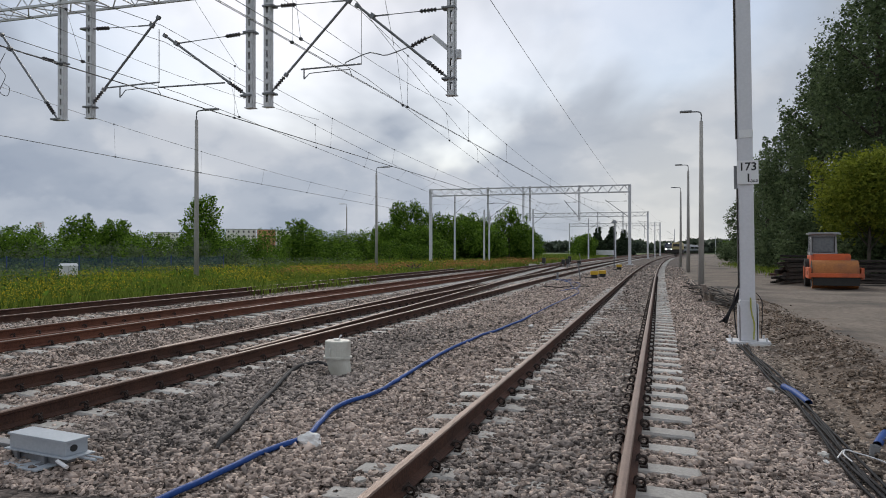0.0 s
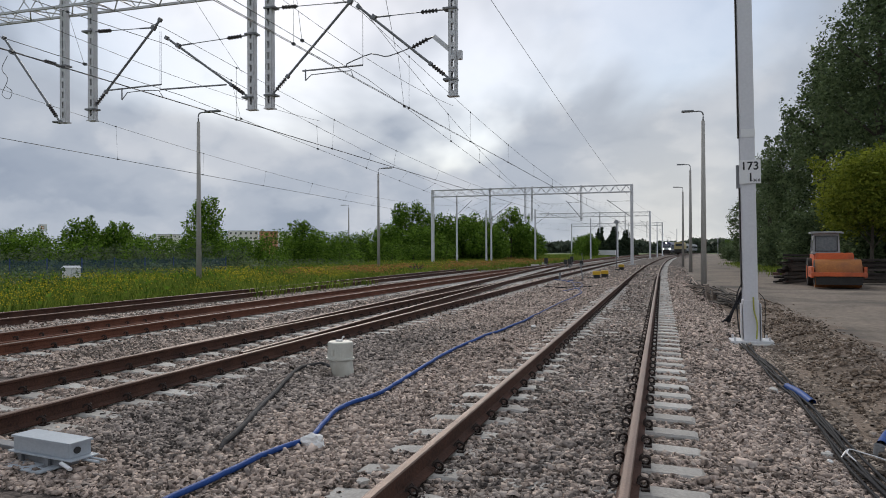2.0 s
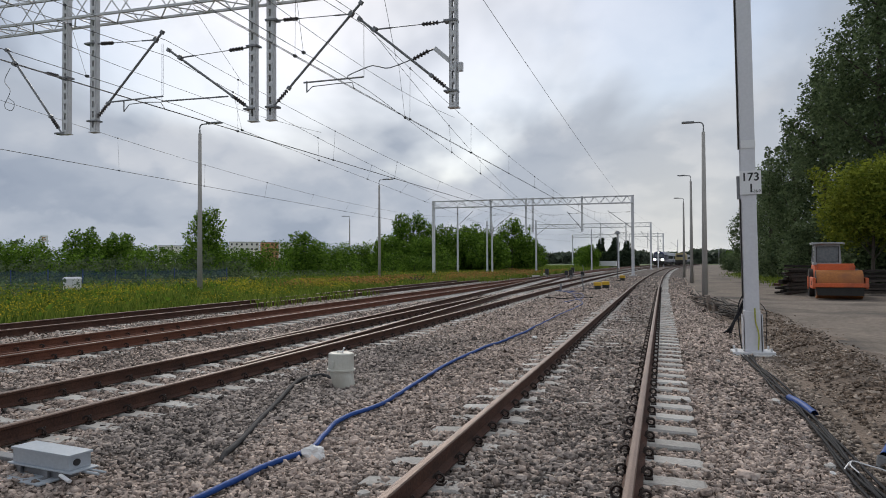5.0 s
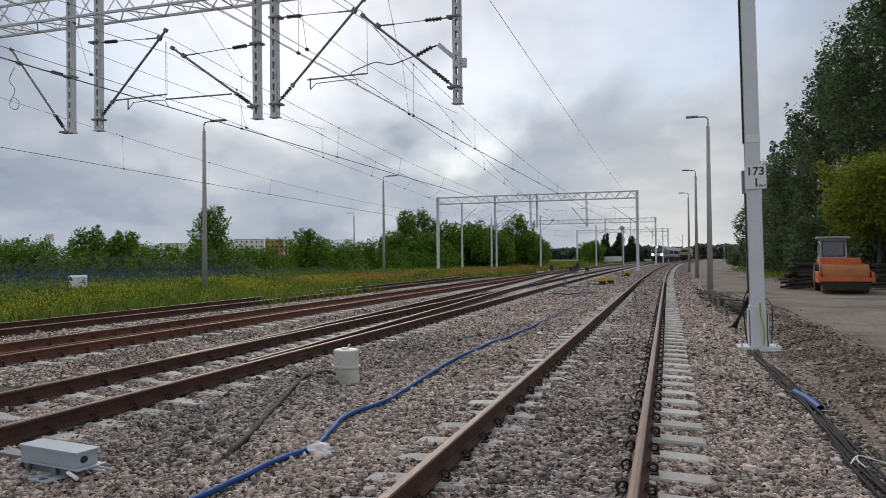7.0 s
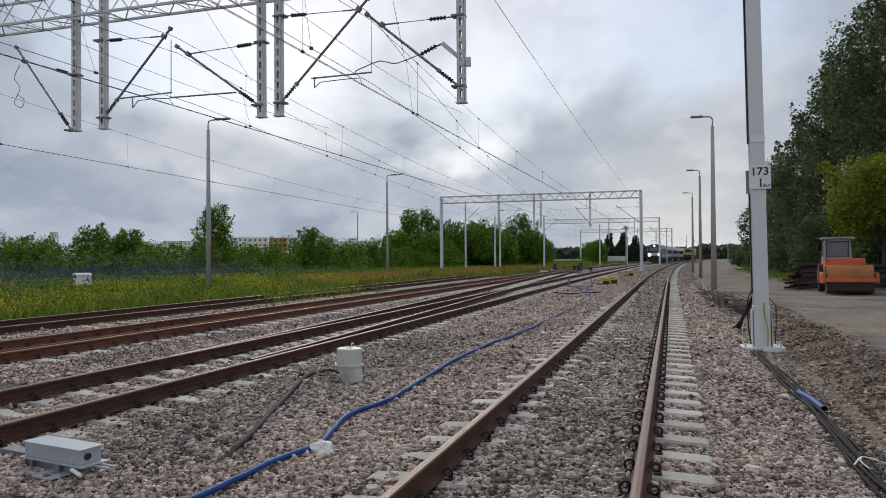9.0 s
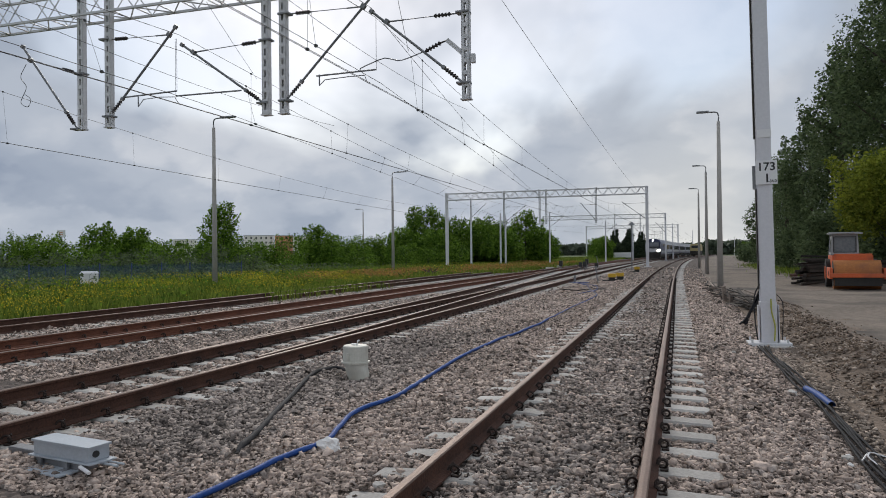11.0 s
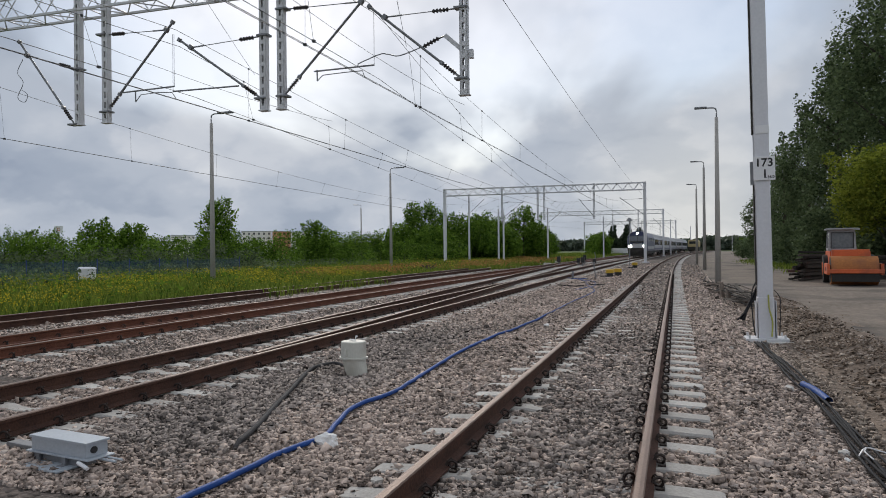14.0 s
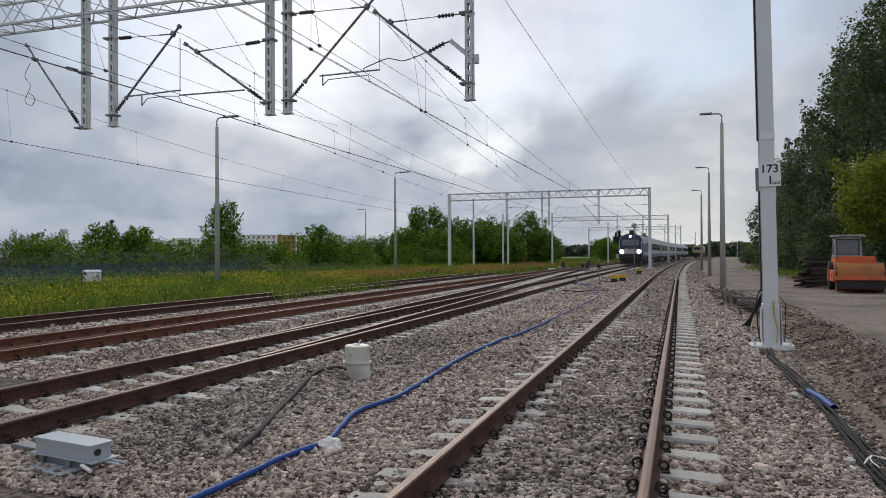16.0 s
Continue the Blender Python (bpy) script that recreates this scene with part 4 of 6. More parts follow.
bm = bmesh.new()
tube(bm, smooth_line([(-17.30, GY, 6.95), (-17.5, GY, 6.6), (-17.3, GY, 6.3), (-17.5, GY, 5.9), (-17.25, GY, 5.75), (-17.15, GY, 5.95), (-17.35, GY, 6.1)], 0.06), 0.009, 5)
solid("jumper_wire", bm, M_WIRE, Matrix(), "loose curled jumper wire hanging from the cantilever", "overhead wire")

# ---- lamp posts ----
def lamp_post(x, y, base, h, side, group, label, arm=0.9):
    p = thing("lamp_post", pose(x, y, base), label, "lamp post", group)
    bm = bmesh.new()
    rod(bm, (0, 0, -0.3), (0, 0, h - 0.5), 0.15, 12, 0.085)
    part("pole", bm, M_POLE, p, smooth=True)
    bm = bmesh.new()
    tube(bm, smooth_line([(0, 0, h - 0.55), (0, 0, h - 0.15), (side * 0.12, 0, h - 0.02), (side * 0.45, 0, h)], 0.08), 0.035, 8)
    part("arm", bm, M_TUBE, p)
    bm = bmesh.new()
    box(bm, (side * (0.45 + arm / 2), 0, h + 0.02), (arm, 0.24, 0.10), bevel=0.04)
    part("lantern", bm, M_TUBE, p, "flat grey lantern head")
    return p


for x, y in ((2.05, 39.2), (2.3, 63.6), (2.32, 86.5)):
    lamp_post(x, y, -0.38, 8.95, -1, "lamp posts by the road", "grey concrete lamp post with one short arm by the road", 0.6)
for x, y, s in ((-23.9, 33.6, 1), (-24.7, 61.5, 1)):
    lamp_post(x, y, -0.5, 9.5, s, "lamp posts in the meadow", "grey concrete lamp post standing in tall weeds")
lamp_post(-49.0, 109.0, -0.5, 9.5, -1, "lamp posts in the meadow", "far dark lamp post above the bushes")


# ---- plants ----
def leaf_mesh(name, centres, normals_up, size, mat, rg, aspect=0.6):
    """Folded leaf shapes (two triangles each) at the centres, turned at random."""
    n = len(centres)
    a = rg.normal(size=(n, 3))
    a[:, 2] *= normals_up
    a /= np.linalg.norm(a, axis=1)[:, None]
    b = np.cross(a, rg.normal(size=(n, 3)))
    b /= np.linalg.norm(b, axis=1)[:, None]
    c = np.cross(a, b)
    s = (size * rg.lognormal(0, 0.3, n))[:, None]
    v = np.stack([centres - a * s, centres - b * s * aspect + c * s * 0.2, centres + a * s, centres + b * s * aspect + c * s * 0.2], 1)
    base = (np.arange(n) * 4)[:, None]
    f = np.concatenate([base + np.array([[0, 1, 2]]), base + np.array([[0, 2, 3]])], 1).reshape(-1, 3)
    return mesh_from_arrays(name, v.reshape(-1, 3), f, mat)


def crown_points(rg, blobs, per, hollow=0.40):
    """Points in uneven clumps: blobs of (x, y, z, rx, rz); more leaves towards each clump's skin."""
    out = []
    for x, y, z, rx, rz in blobs:
        k = max(8, int(per * rx * rx))
        d = rg.normal(size=(k, 3))
        d /= np.linalg.norm(d, axis=1)[:, None]
        r = hollow + (1 - hollow) * rg.random(k) ** 0.6
        r *= 1 + 0.20 * np.sin(d[:, 0] * 5 + x) * np.cos(d[:, 2] * 4 + z) + 0.13 * rg.normal(size=k)
        out.append(np.array([x, y, z]) + d * r[:, None] * np.array([rx, rx, rz]))
    return np.concatenate(out)


def tree(name, x, y, base, h, spread_r, mat, label, seed, leaf=0.16, per=260, clumps=26, low=0.22, shape="round", category="tree", group=""):
    rg = np.random.default_rng(seed)
    t = thing(name, pose(x, y, base), label, category, group)
    bm = bmesh.new()
    r0 = max(0.05, h * 0.018)
    rod(bm, (0, 0, -0.4), (0.1, 0, h * 0.5), r0, 9, r0 * 0.55)
    rod(bm, (0.1, 0, h * 0.5), (0.0, 0.1, h * 0.9), r0 * 0.55, 7, r0 * 0.12)
    blobs = []
    for i in range(clumps):
        f = low + (1 - low) * (i + 0.5) / clumps
        if shape == "tall":
            w = spread_r * (0.55 + 0.45 * math.sin(min(1, (f - low) * 2.2) * 1.57)) * (1.0 if f < 0.72 else max(0.18, (1 - f) / 0.28))
        elif shape == "cone":
            w = spread_r * max(0.08, 1.0 - f)
        else:
            w = spread_r * math.sqrt(max(0.06, 1 - (2 * (f - low) / (1 - low) - 0.9) ** 2 / 1.3))
        a = i * 2.4 + rg.uniform(-0.5, 0.5)
        q = w * rg.uniform(0.35, 0.85)
        px, py, pz = q * math.cos(a), q * math.sin(a), h * f
        size = max(0.3, (0.34 if shape != "cone" else 0.4) * w + spread_r * 0.10) * rg.uniform(0.75, 1.25)
        blobs.append((px, py, pz, size, size * rg.uniform(0.75, 1.15)))
        if i % 2 == 0:
            rod(bm, (0, 0, max(0.3, pz - q * 0.9 - 0.3)), (px * 0.95, py * 0.95, pz), r0 * 0.3, 5, r0 * 0.07)
    for i in range(clumps):
        b = blobs[rg.integers(len(blobs) // 3, len(blobs))]
        a, s = rg.uniform(0, 6.28), b[3]
        lift = rg.uniform(0.2, 0.95)
        blobs.append((b[0] + s * 0.9 * math.cos(a), b[1] + s * 0.9 * math.sin(a), b[2] + b[4] * lift, s * rg.uniform(0.2, 0.42), s * rg.uniform(0.35, 0.7)))
    part("trunk", bm, M_BARK, t)
    me = leaf_mesh("crown", crown_points(rg, blobs, per), 0.7, leaf, mat, rg)
    c = new("crown", me)
    c.parent = t
    return t


# tall dark trees along the road
for i, (x, y, h, r) in enumerate(((14.3, 56, 23, 3.5), (18.0, 60, 26, 4.6), (12.9, 67, 18.8, 3.2), (15.2, 70, 21.5, 3.4), (12.6, 80, 16.0, 2.9), (12.4, 95, 15.6, 1.8), (11.7, 115, 10.8, 2.0), (13.8, 104, 13, 2.8), (23, 52, 22, 4.6))):
    tree("tree", x, y, -0.5, h, r, M_LEAFDARK, "tall dark green broadleaf tree beside the dirt road", 100 + i, 0.12, 250, 44, 0.05, "tall", group="tall trees by the road")
tree("bush", 11.4, 46.5, -0.5, 7.2, 3.3, M_LEAFLIGHT, "bright yellow-green bushy willow leaning over the road", 120, 0.09, 520, 24, 0.46, category="bush")
tree("bush", 14.8, 47.5, -0.5, 8.2, 3.4, M_LEAFLIGHT, "bright yellow-green bushy willow beside the tall trees", 119, 0.09, 400, 22, 0.46, category="bush")
tree("bush", 13.5, 51.0, -0.5, 5.0, 3.4, M_LEAFDARK, "dark shrub under the tall trees", 121, 0.11, 400, 20, 0.05, category="bush")
tree("bush", 11.0, 60.0, -0.5, 4.6, 2.6, M_LEAFDARK, "dark shrub under the tall trees", 122, 0.11, 400, 20, 0.05, category="bush")
for i, (x, y, h, r) in enumerate(((10.4, 72, 4.2, 2.2), (10.2, 84, 3.4, 2.0), (10.3, 98, 2.9, 1.9), (11.6, 128, 2.7, 2.6), (13.6, 150, 2.9, 3.4), (17.2, 175, 3.2, 4.4))):
    tree("bush", x, y, -0.5, h, r, M_LEAFMID if i > 4 else M_LEAFDARK, "green shrub at the edge of the dirt road", 130 + i, 0.14, 260, 12, 0.05, category="bush")

# hedge and trees behind the meadow
rg0 = np.random.default_rng(5)
for i in range(34):
    f = i / 33
    x = -86 + f * 62 + rg0.uniform(-1.5, 1.5)
    y = 62 + f * 62 + rg0.uniform(-3, 3)
    h = rg0.uniform(3.1, 4.3) * max(1.14 - 0.2 * f, 0.92 + 0.3 * f)
    tree("bush", x, y, -0.6, h, 3.3, M_LEAFMID, "dense green hedge shrub behind the meadow", 200 + i, 0.115, 150, 14, 0.04, category="bush", group="hedge shrubs")
for i in range(16):
    f = i / 15
    tree("bush", -70 + f * 42 + rg0.uniform(-1.5, 1.5), 44 + f * 48 + rg0.uniform(-2, 2), -0.6, rg0.uniform(2.2, 3.2), 2.3, M_LEAFMID, "low green shrub at the back of the meadow", 260 + i, 0.10, 170, 9, 0.04, category="bush", group="low shrubs")
for i in range(9):
    f = i / 8
    tree("bush", -46.5 + f * 11 + rg0.uniform(-0.8, 0.8), 38 + f * 16 + rg0.uniform(-0.8, 0.8), -0.6, rg0.uniform(1.9, 2.6), 1.9, M_LEAFDARK, "dark low shrub behind the net fence", 280 + i, 0.09, 200, 9, 0.04, category="bush", group="low shrubs")
for i, (x, y, h, r) in enumerate(((-50.1, 72, 8.0, 2.8), (-35.9, 103, 9.0, 3.4), (-32.0, 106, 7.0, 3.4), (-29.5, 112, 7.6, 3.4), (-26.5, 108, 6.6, 3.4), (-22.7, 112, 8.4, 2.8), (-42, 80, 5.6, 2.2), (-64.0, 68, 5.6, 2.6), (-60.5, 70, 5.4, 2.4),
                                  (-24.5, 104, 5.0, 3.0), (-32.5, 98, 5.0, 3.2), (-37.5, 98, 5.2, 3.0), (-20.5, 114, 6.0, 2.6), (-26.0, 150, 5.6, 3.0), (-15.5, 165, 5.6, 2.4), (-19.5, 190, 5.2, 3.2))):
    tree("tree", x, y, -0.6, h, r, M_LEAFMID, "leafy green tree rising above the hedge", 300 + i, 0.13, 240, 22, 0.12, group="trees behind the meadow")
for i, (x, y, h) in enumerate(((-18.5, 232, 8.6), (-14.5, 236, 9.2), (-11.0, 240, 8.4))):
    tree("conifer", x, y, -0.6, h, 3.6, M_LEAFPINE, "dark conifer standing before the far wood", 330 + i, 0.35, 150, 22, 0.08, "cone", category="tree", group="conifers")

# far wood along the horizon, nobody could count it
rg1 = np.random.default_rng(11)
pts = []
for k in range(420):
    f = k / 419
    x = -330 + 760 * f
    y = 520 + 60 * math.sin(f * 9) - 0.10 * abs(x)
    h = 8.5 + 3 * noise.noise((f * 22, 1, 0)) + 2 * noise.noise((f * 90, 3, 0))
    n = 70
    pts.append(np.stack([x + rg1.normal(0, 2.2, n), y + rg1.normal(0, 3, n), h * rg1.random(n) ** 0.8 - 1.6], 1))
me = leaf_mesh("far_wood", np.concatenate(pts), 0.8, 1.35, M_FOREST, rg1, 0.8)
tagged(new("far_wood", me), "dark band of distant woodland on the horizon", "forest", kind="stuff")


def meadow(name, n, region, h, w, mat, label, seed, lean=0.25, tip=False, ground=land, category="grass"):
    """Grass blades, each a bent strip of two triangles; tip: small blossom pieces at that height."""
    rg = np.random.default_rng(seed)
    p = region(rg, n)
    n = len(p)
    z = np.array([ground(x, y) for x, y in p])
    tall = h * np.clip(rg.lognormal(0, 0.25, n), 0.5, 1.4)
    a = rg.uniform(0, 6.283, n)
    d = np.stack([np.cos(a), np.sin(a), 0 * a], 1)
    base = np.stack([p[:, 0], p[:, 1], z], 1)
    if tip:
        c = base + np.array([0, 0, 1]) * tall[:, None]
        me = leaf_mesh(name, c, 0.5, w, mat, rg, 0.8)
    else:
        side = np.stack([-np.sin(a), np.cos(a), 0 * a], 1) * (w * rg.uniform(0.6, 1.4, n))[:, None]
        top = base + np.stack([d[:, 0] * lean * tall, d[:, 1] * lean * tall, tall], 1)
        midp = base + np.stack([d[:, 0] * lean * 0.3 * tall, d[:, 1] * lean * 0.3 * tall, tall * 0.6], 1)
        v = np.stack([base - side, base + side, midp + side * 0.7, top], 1)
        bs = (np.arange(n) * 4)[:, None]
        f = np.concatenate([bs + np.array([[0, 1, 2]]), bs + np.array([[0, 2, 3]])], 1).reshape(-1, 3)
        me = mesh_from_arrays(name, v.reshape(-1, 3), f, mat)
    return tagged(new(name, me), label, category if not tip or category == "weeds" else "wildflowers", kind="stuff")


def patchy(x0, x1, y0, y1, scale=0.12, cut=-1.0, seed=0):
    def region(rg, n):
        p = np.stack([rg.uniform(x0, x1, n), rg.uniform(y0, y1, n)], 1)
        return p[[noise.noise((x * scale, y * scale, seed)) > cut + 0.15 * rg.normal() for x, y in p]]
    return region


meadow("grass", 80000, patchy(-40, -17.4, 12, 62), 0.50, 0.014, M_GRASS, "tall green meadow grass beside the siding", 21)
meadow("grass", 34000, patchy(-34, -17.2, 60, 130), 0.62, 0.030, M_GRASS, "tall green grass along the far tracks", 22)
meadow("grass", 24000, patchy(-70, -40, 25, 80), 0.6, 0.02, M_GRASS, "tall green grass before the hedge", 23)
meadow("grass", 15000, patchy(-34, -12.5, 105, 210), 0.7, 0.06, M_GRASS, "tall grass beside the far curve of the tracks", 27)
meadow("grass", 2600, patchy(-17.6, -16.5, 8, 60, 0.4, 0.05), 0.30, 0.012, M_GRASS, "sparse weeds at the edge of the ballast", 24)
meadow("weeds", 4200, lambda rg, n: np.stack([rg.normal(9.6, 1.0, n), rg.uniform(50, 100, n)], 1), 0.45, 0.02, M_GRASS, "green weeds at the edge of the dirt road", 25)
meadow("weeds", 16000, patchy(-42, -24, 26, 62, 0.1, 0.0, 12), 0.62, 0.02, M_LEAFMID, "dark green tall weeds at the back of the meadow", 26)
meadow("weeds", 12000, patchy(-40, -17.8, 14, 60, 0.30, 0.05, 17), 0.48, 0.06, M_LEAFMID, "broad-leaved green weeds in clumps among the meadow grass", 41, tip=True, category="weeds")
meadow("weeds", 9000, patchy(-44, -26, 22, 70, 0.16, -0.05, 19), 0.80, 0.07, M_LEAFDARK, "tall dark nettles at the back of the meadow", 42, tip=True, category="weeds")
meadow("weeds", 5000, patchy(-44, -26, 22, 70, 0.16, -0.05, 19), 0.45, 0.08, M_LEAFDARK, "low dark nettles at the back of the meadow", 43, tip=True, category="weeds")
meadow("flowers", 70000, patchy(-36, -18.2, 14, 46, 0.26, 0.05, 3), 0.58, 0.017, M_FLOWER, "yellow wildflowers in the meadow", 31, tip=True)
meadow("flowers", 9000, patchy(-32, -18, 46, 100, 0.12, 0.1, 5), 0.62, 0.024, M_FLOWER, "yellow wildflowers in the far grass", 32, tip=True)
meadow("sorrel", 30000, patchy(-22, -17.6, 36, 110, 0.2, 0.05, 8), 0.60, 0.035, M_REDGRASS, "reddish brown sorrel patches in the grass", 33, tip=True)
meadow("grass", 11000, patchy(-18, -13.0, 56, 112, 0.2, -0.1, 4), 0.42, 0.022, M_GRASS, "weedy grass over the end of the old siding", 28, ground=bed_height)
meadow("sorrel", 5000, patchy(-18, -13.0, 56, 108, 0.2, 0.0, 9), 0.40, 0.05, M_REDGRASS, "reddish sorrel over the end of the old siding", 34, tip=True, ground=bed_height)
meadow("grass", 2600, patchy(-17.0, -13.9, 23, 36, 0.35, 0.0, 6), 0.30, 0.012, M_GRASS, "weeds growing through the old siding", 29, ground=bed_height)


# ---- things beside the tracks ----
def point_heater_box():
    t = thing("switch_machine", pose(-4.79, 4.74, -0.205, 0, 0, -9) @ Matrix.Diagonal((0.97, 0.74, 0.66, 1)), "blue-grey steel switch machine box on brackets beside the rail", "switch machine")
    bm = bmesh.new()
    box(bm, (0, 0.02, 0.205), (0.70, 0.27, 0.16), bevel=0.008)
    part("housing", bm, M_GREYBOX, t)
    bm = bmesh.new()
    box(bm, (0, 0.02, 0.30), (0.73, 0.30, 0.03), bevel=0.006)
    part("lid", bm, M_GREYBOX, t, "flat overhanging lid")
    bm = bmesh.new()
    box(bm, (0.01, 0.02, 0.115), (0.80, 0.34, 0.018), bevel=0.004)
    part("flange", bm, M_GREYBOX, t)
    bm = bmesh.new()
    rod(bm, (0.345, -0.02, 0.21), (0.358, -0.02, 0.21), 0.042, 16)
    part("port", bm, M_BLACK, t, "round black cable port")
    for x in (-0.24, 0.10):
        bm = bmesh.new()
        box(bm, (x, -0.13, 0.06), (0.045, 0.03, 0.12))
        box(bm, (x, -0.16, 0.01), (0.06, 0.09, 0.018))
        part("bracket", bm, M_TUBE, t)
    bm = bmesh.new()
    box(bm, (-0.05, 0.0, 0.05), (0.62, 0.20, 0.10), bevel=0.01)
    part("gear_case", bm, M_TUBE, t)
    bm = bmesh.new()
    box(bm, (-0.02, -0.17, 0.0), (0.48, 0.34, 0.022), bevel=0.006)
    part("base_plate", bm, M_GREYBOX, t, "pale base plate")
    bm = bmesh.new()
    rod(bm, (0.30, -0.16, 0.085), (0.45, -0.20, 0.05), 0.022, 10)
    part("pipe_stub", bm, M_SIGN, t, "short white pipe stub")
    bm = bmesh.new()
    rod(bm, (0.36, 0.03, 0.09), (0.54, 0.06, 0.075), 0.018, 8)
    rod(bm, (0.36, 0.09, 0.10), (0.56, 0.12, 0.085), 0.014, 8)
    part("drive_rod", bm, M_GREYBOX, t)
    bm = bmesh.new()
    box(bm, (-0.62, 0.10, 0.05), (0.5, 0.16, 0.10), bevel=0.02)
    part("throw_bar", bm, M_TUBE, t)


point_heater_box()


def inspection_pipe():
    t = thing("inspection_pipe", pose(-4.47, 9.62, -0.24, 0, 1.0, 0), "cream plastic drain inspection pipe with cap standing in ballast", "drain pipe")
    bm = bmesh.new()
    rod(bm, (0.10, -0.02, -0.2), (0, 0, 0.20), 0.150, 32, 0.168)
    part("pipe", bm, M_PVC, t, smooth=False)
    bm = bmesh.new()
    rod(bm, (0, 0, 0.185), (0, 0, 0.208), 0.206, 32)
    rod(bm, (0, 0, 0.205), (0, 0, 0.425), 0.186, 32, 0.182)
    part("collar", bm, M_PVC, t)
    bm = bmesh.new()
    rod(bm, (0, 0, 0.425), (0, 0, 0.437), 0.182, 32, 0.165)
    part("cap", bm, M_PVC, t)
    bm = bmesh.new()
    box(bm, (-0.04, -0.187, 0.29), (0.03, 0.03, 0.09), bevel=0.008)
    part("lug", bm, M_PVC, t)


inspection_pipe()
bm = bmesh.new()
box(bm, (0, 0, 0.03), (0.13, 0.06, 0.02))
rod(bm, (0.05, 0, 0.0), (0.07, 0, 0.09), 0.012, 6)
rod(bm, (0.07, 0, 0.09), (0.10, 0, 0.10), 0.018, 6)
solid("pipe_fitting", bm, M_SIGN, pose(-4.48, 9.62, 0.192) @ Matrix.Scale(0.75, 4), "small white plastic fitting resting on the pipe cap", "fitting")


def laid(name, pts, r, mat, label, category, lift, step=0.07, n=10, ridges=0.0, kind=""):
    bm = bmesh.new()
    line = smooth_line([(x, y, 0) for x, y in pts], step)
    fall = lambda i: -0.09 * max(0.0, 1 - i * step / 0.35) if ridges else 0.0
    tube(bm, [Vector((p.x, p.y, fall(i) + 0.5 * (bed_height(p.x, p.y - 0.25) + bed_height(p.x, p.y + 0.25)) + lift)) for i, p in enumerate(line)], r, n, True, ridges)
    return solid(name, bm, mat, Matrix(), label, category, smooth=True)


laid("water_hose", HOSE, 0.025, M_BLUE, "long blue plastic water hose lying on the ballast", "hose", 0.055)
for pts in ([(-3.15, 18.3), (-3.1, 23.0), (-3.0, 27.0), (-3.1, 29.5), (-3.9, 34), (-4.6, 38.5), (-5.6, 40.6), (-6.0, 41.2)], [(-6.0, 42.0), (-5.4, 40.2), (-4.7, 41.0), (-4.9, 39.0), (-4.0, 37.5), (-3.5, 33), (-3.9, 30.0)]):
    laid("thin_hose", pts, 0.015, M_BLUE, "thin blue hose tangled on the ballast near the switch", "hose", 0.065, 0.3, 6)
laid("thin_cable", [(-5.2, 33.5), (-4.4, 33.2), (-3.7, 34.2), (-3.1, 34.0)], 0.022, M_CABLE, "short dark cable lying on the ballast", "cable", 0.05, 0.3, 6)
laid("drain_hose", DRAIN, 0.027, M_HOSE, "grey corrugated drain hose curving over the ballast to the pipe", "hose", 0.04, 0.018, 10, 0.10)

rg = np.random.default_rng(3)
bm = bmesh.new()
bmesh.ops.create_icosphere(bm, subdivisions=3, radius=0.10)
for v in bm.verts:
    k = 0.85 + 0.5 * noise.noise(v.co * 14) + 0.28 * noise.noise(v.co * 37)
    v.co = Vector((v.co.x * 1.25 * k, v.co.y * 1.0 * k, max(-0.03, v.co.z * 0.95 * k)))
solid("rag", bm, M_RAG, pose(-2.965, 5.84, -0.20, 0, 0, 20), "crumpled white plastic sheet beside the blue hose", "rag")
for x, y, s in ((-2.55, 4.35, 0.05), (1.38, 10.36, 0.09), (0.9, 13.4, 0.05), (1.42, 7.3, 0.055), (-2.1, 4.9, 0.06)):
    bm = bmesh.new()
    bmesh.ops.create_icosphere(bm, subdivisions=1, radius=s)
    for v in bm.verts:
        v.co *= 0.75 + 0.5 * rg.random()
        v.co.z *= 0.7
    solid("pale_stone", bm, M_CONC, pose(x, y, bed_height(x, y) + 0.03), "single pale stone lying on the ballast", "stone", group="pale stones")

# cables from the mast's foot along the ballast shoulder
for k in range(6):
    laid("cable", cable_line(k), 0.0135, M_CABLE, "black cable in a bundle laid along the ballast shoulder", "cable", 0.038 + 0.014 * (k % 2), 0.12, 7)
for (a, b) in (((1.62, 10.75), (1.72, 9.6)), ((2.34, 8.75), (1.99, 7.8))):
    bm = bmesh.new()
    za, zb = bed_height(*a) + 0.05, bed_height(*b) + 0.06
    tube(bm, smooth_line([(*a, za), ((a[0] + b[0]) / 2, (a[1] + b[1]) / 2, (za + zb) / 2 + 0.02), (*b, zb)], 0.06), 0.044, 14, False)
    tube(bm, smooth_line([(*a, za), ((a[0] + b[0]) / 2, (a[1] + b[1]) / 2, (za + zb) / 2 + 0.02), (*b, zb)], 0.06), 0.038, 14, False)
    solid("conduit", bm, M_BLUE, Matrix(), "cut end of blue plastic conduit beside the cables", "conduit", smooth=True)
bm = bmesh.new()
rod(bm, (0, 0, -0.02), (0, 0, 0.07), 0.040, 18, 0.046, caps=False)
rod(bm, (0, 0, -0.02), (0, 0, 0.0), 0.039, 18)
solid("plastic_cup", bm, M_GREY, pose(1.90, 7.55, -0.37, 12, 8, 0), "small grey plastic cup lying on the ground", "cup")
bm = bmesh.new()
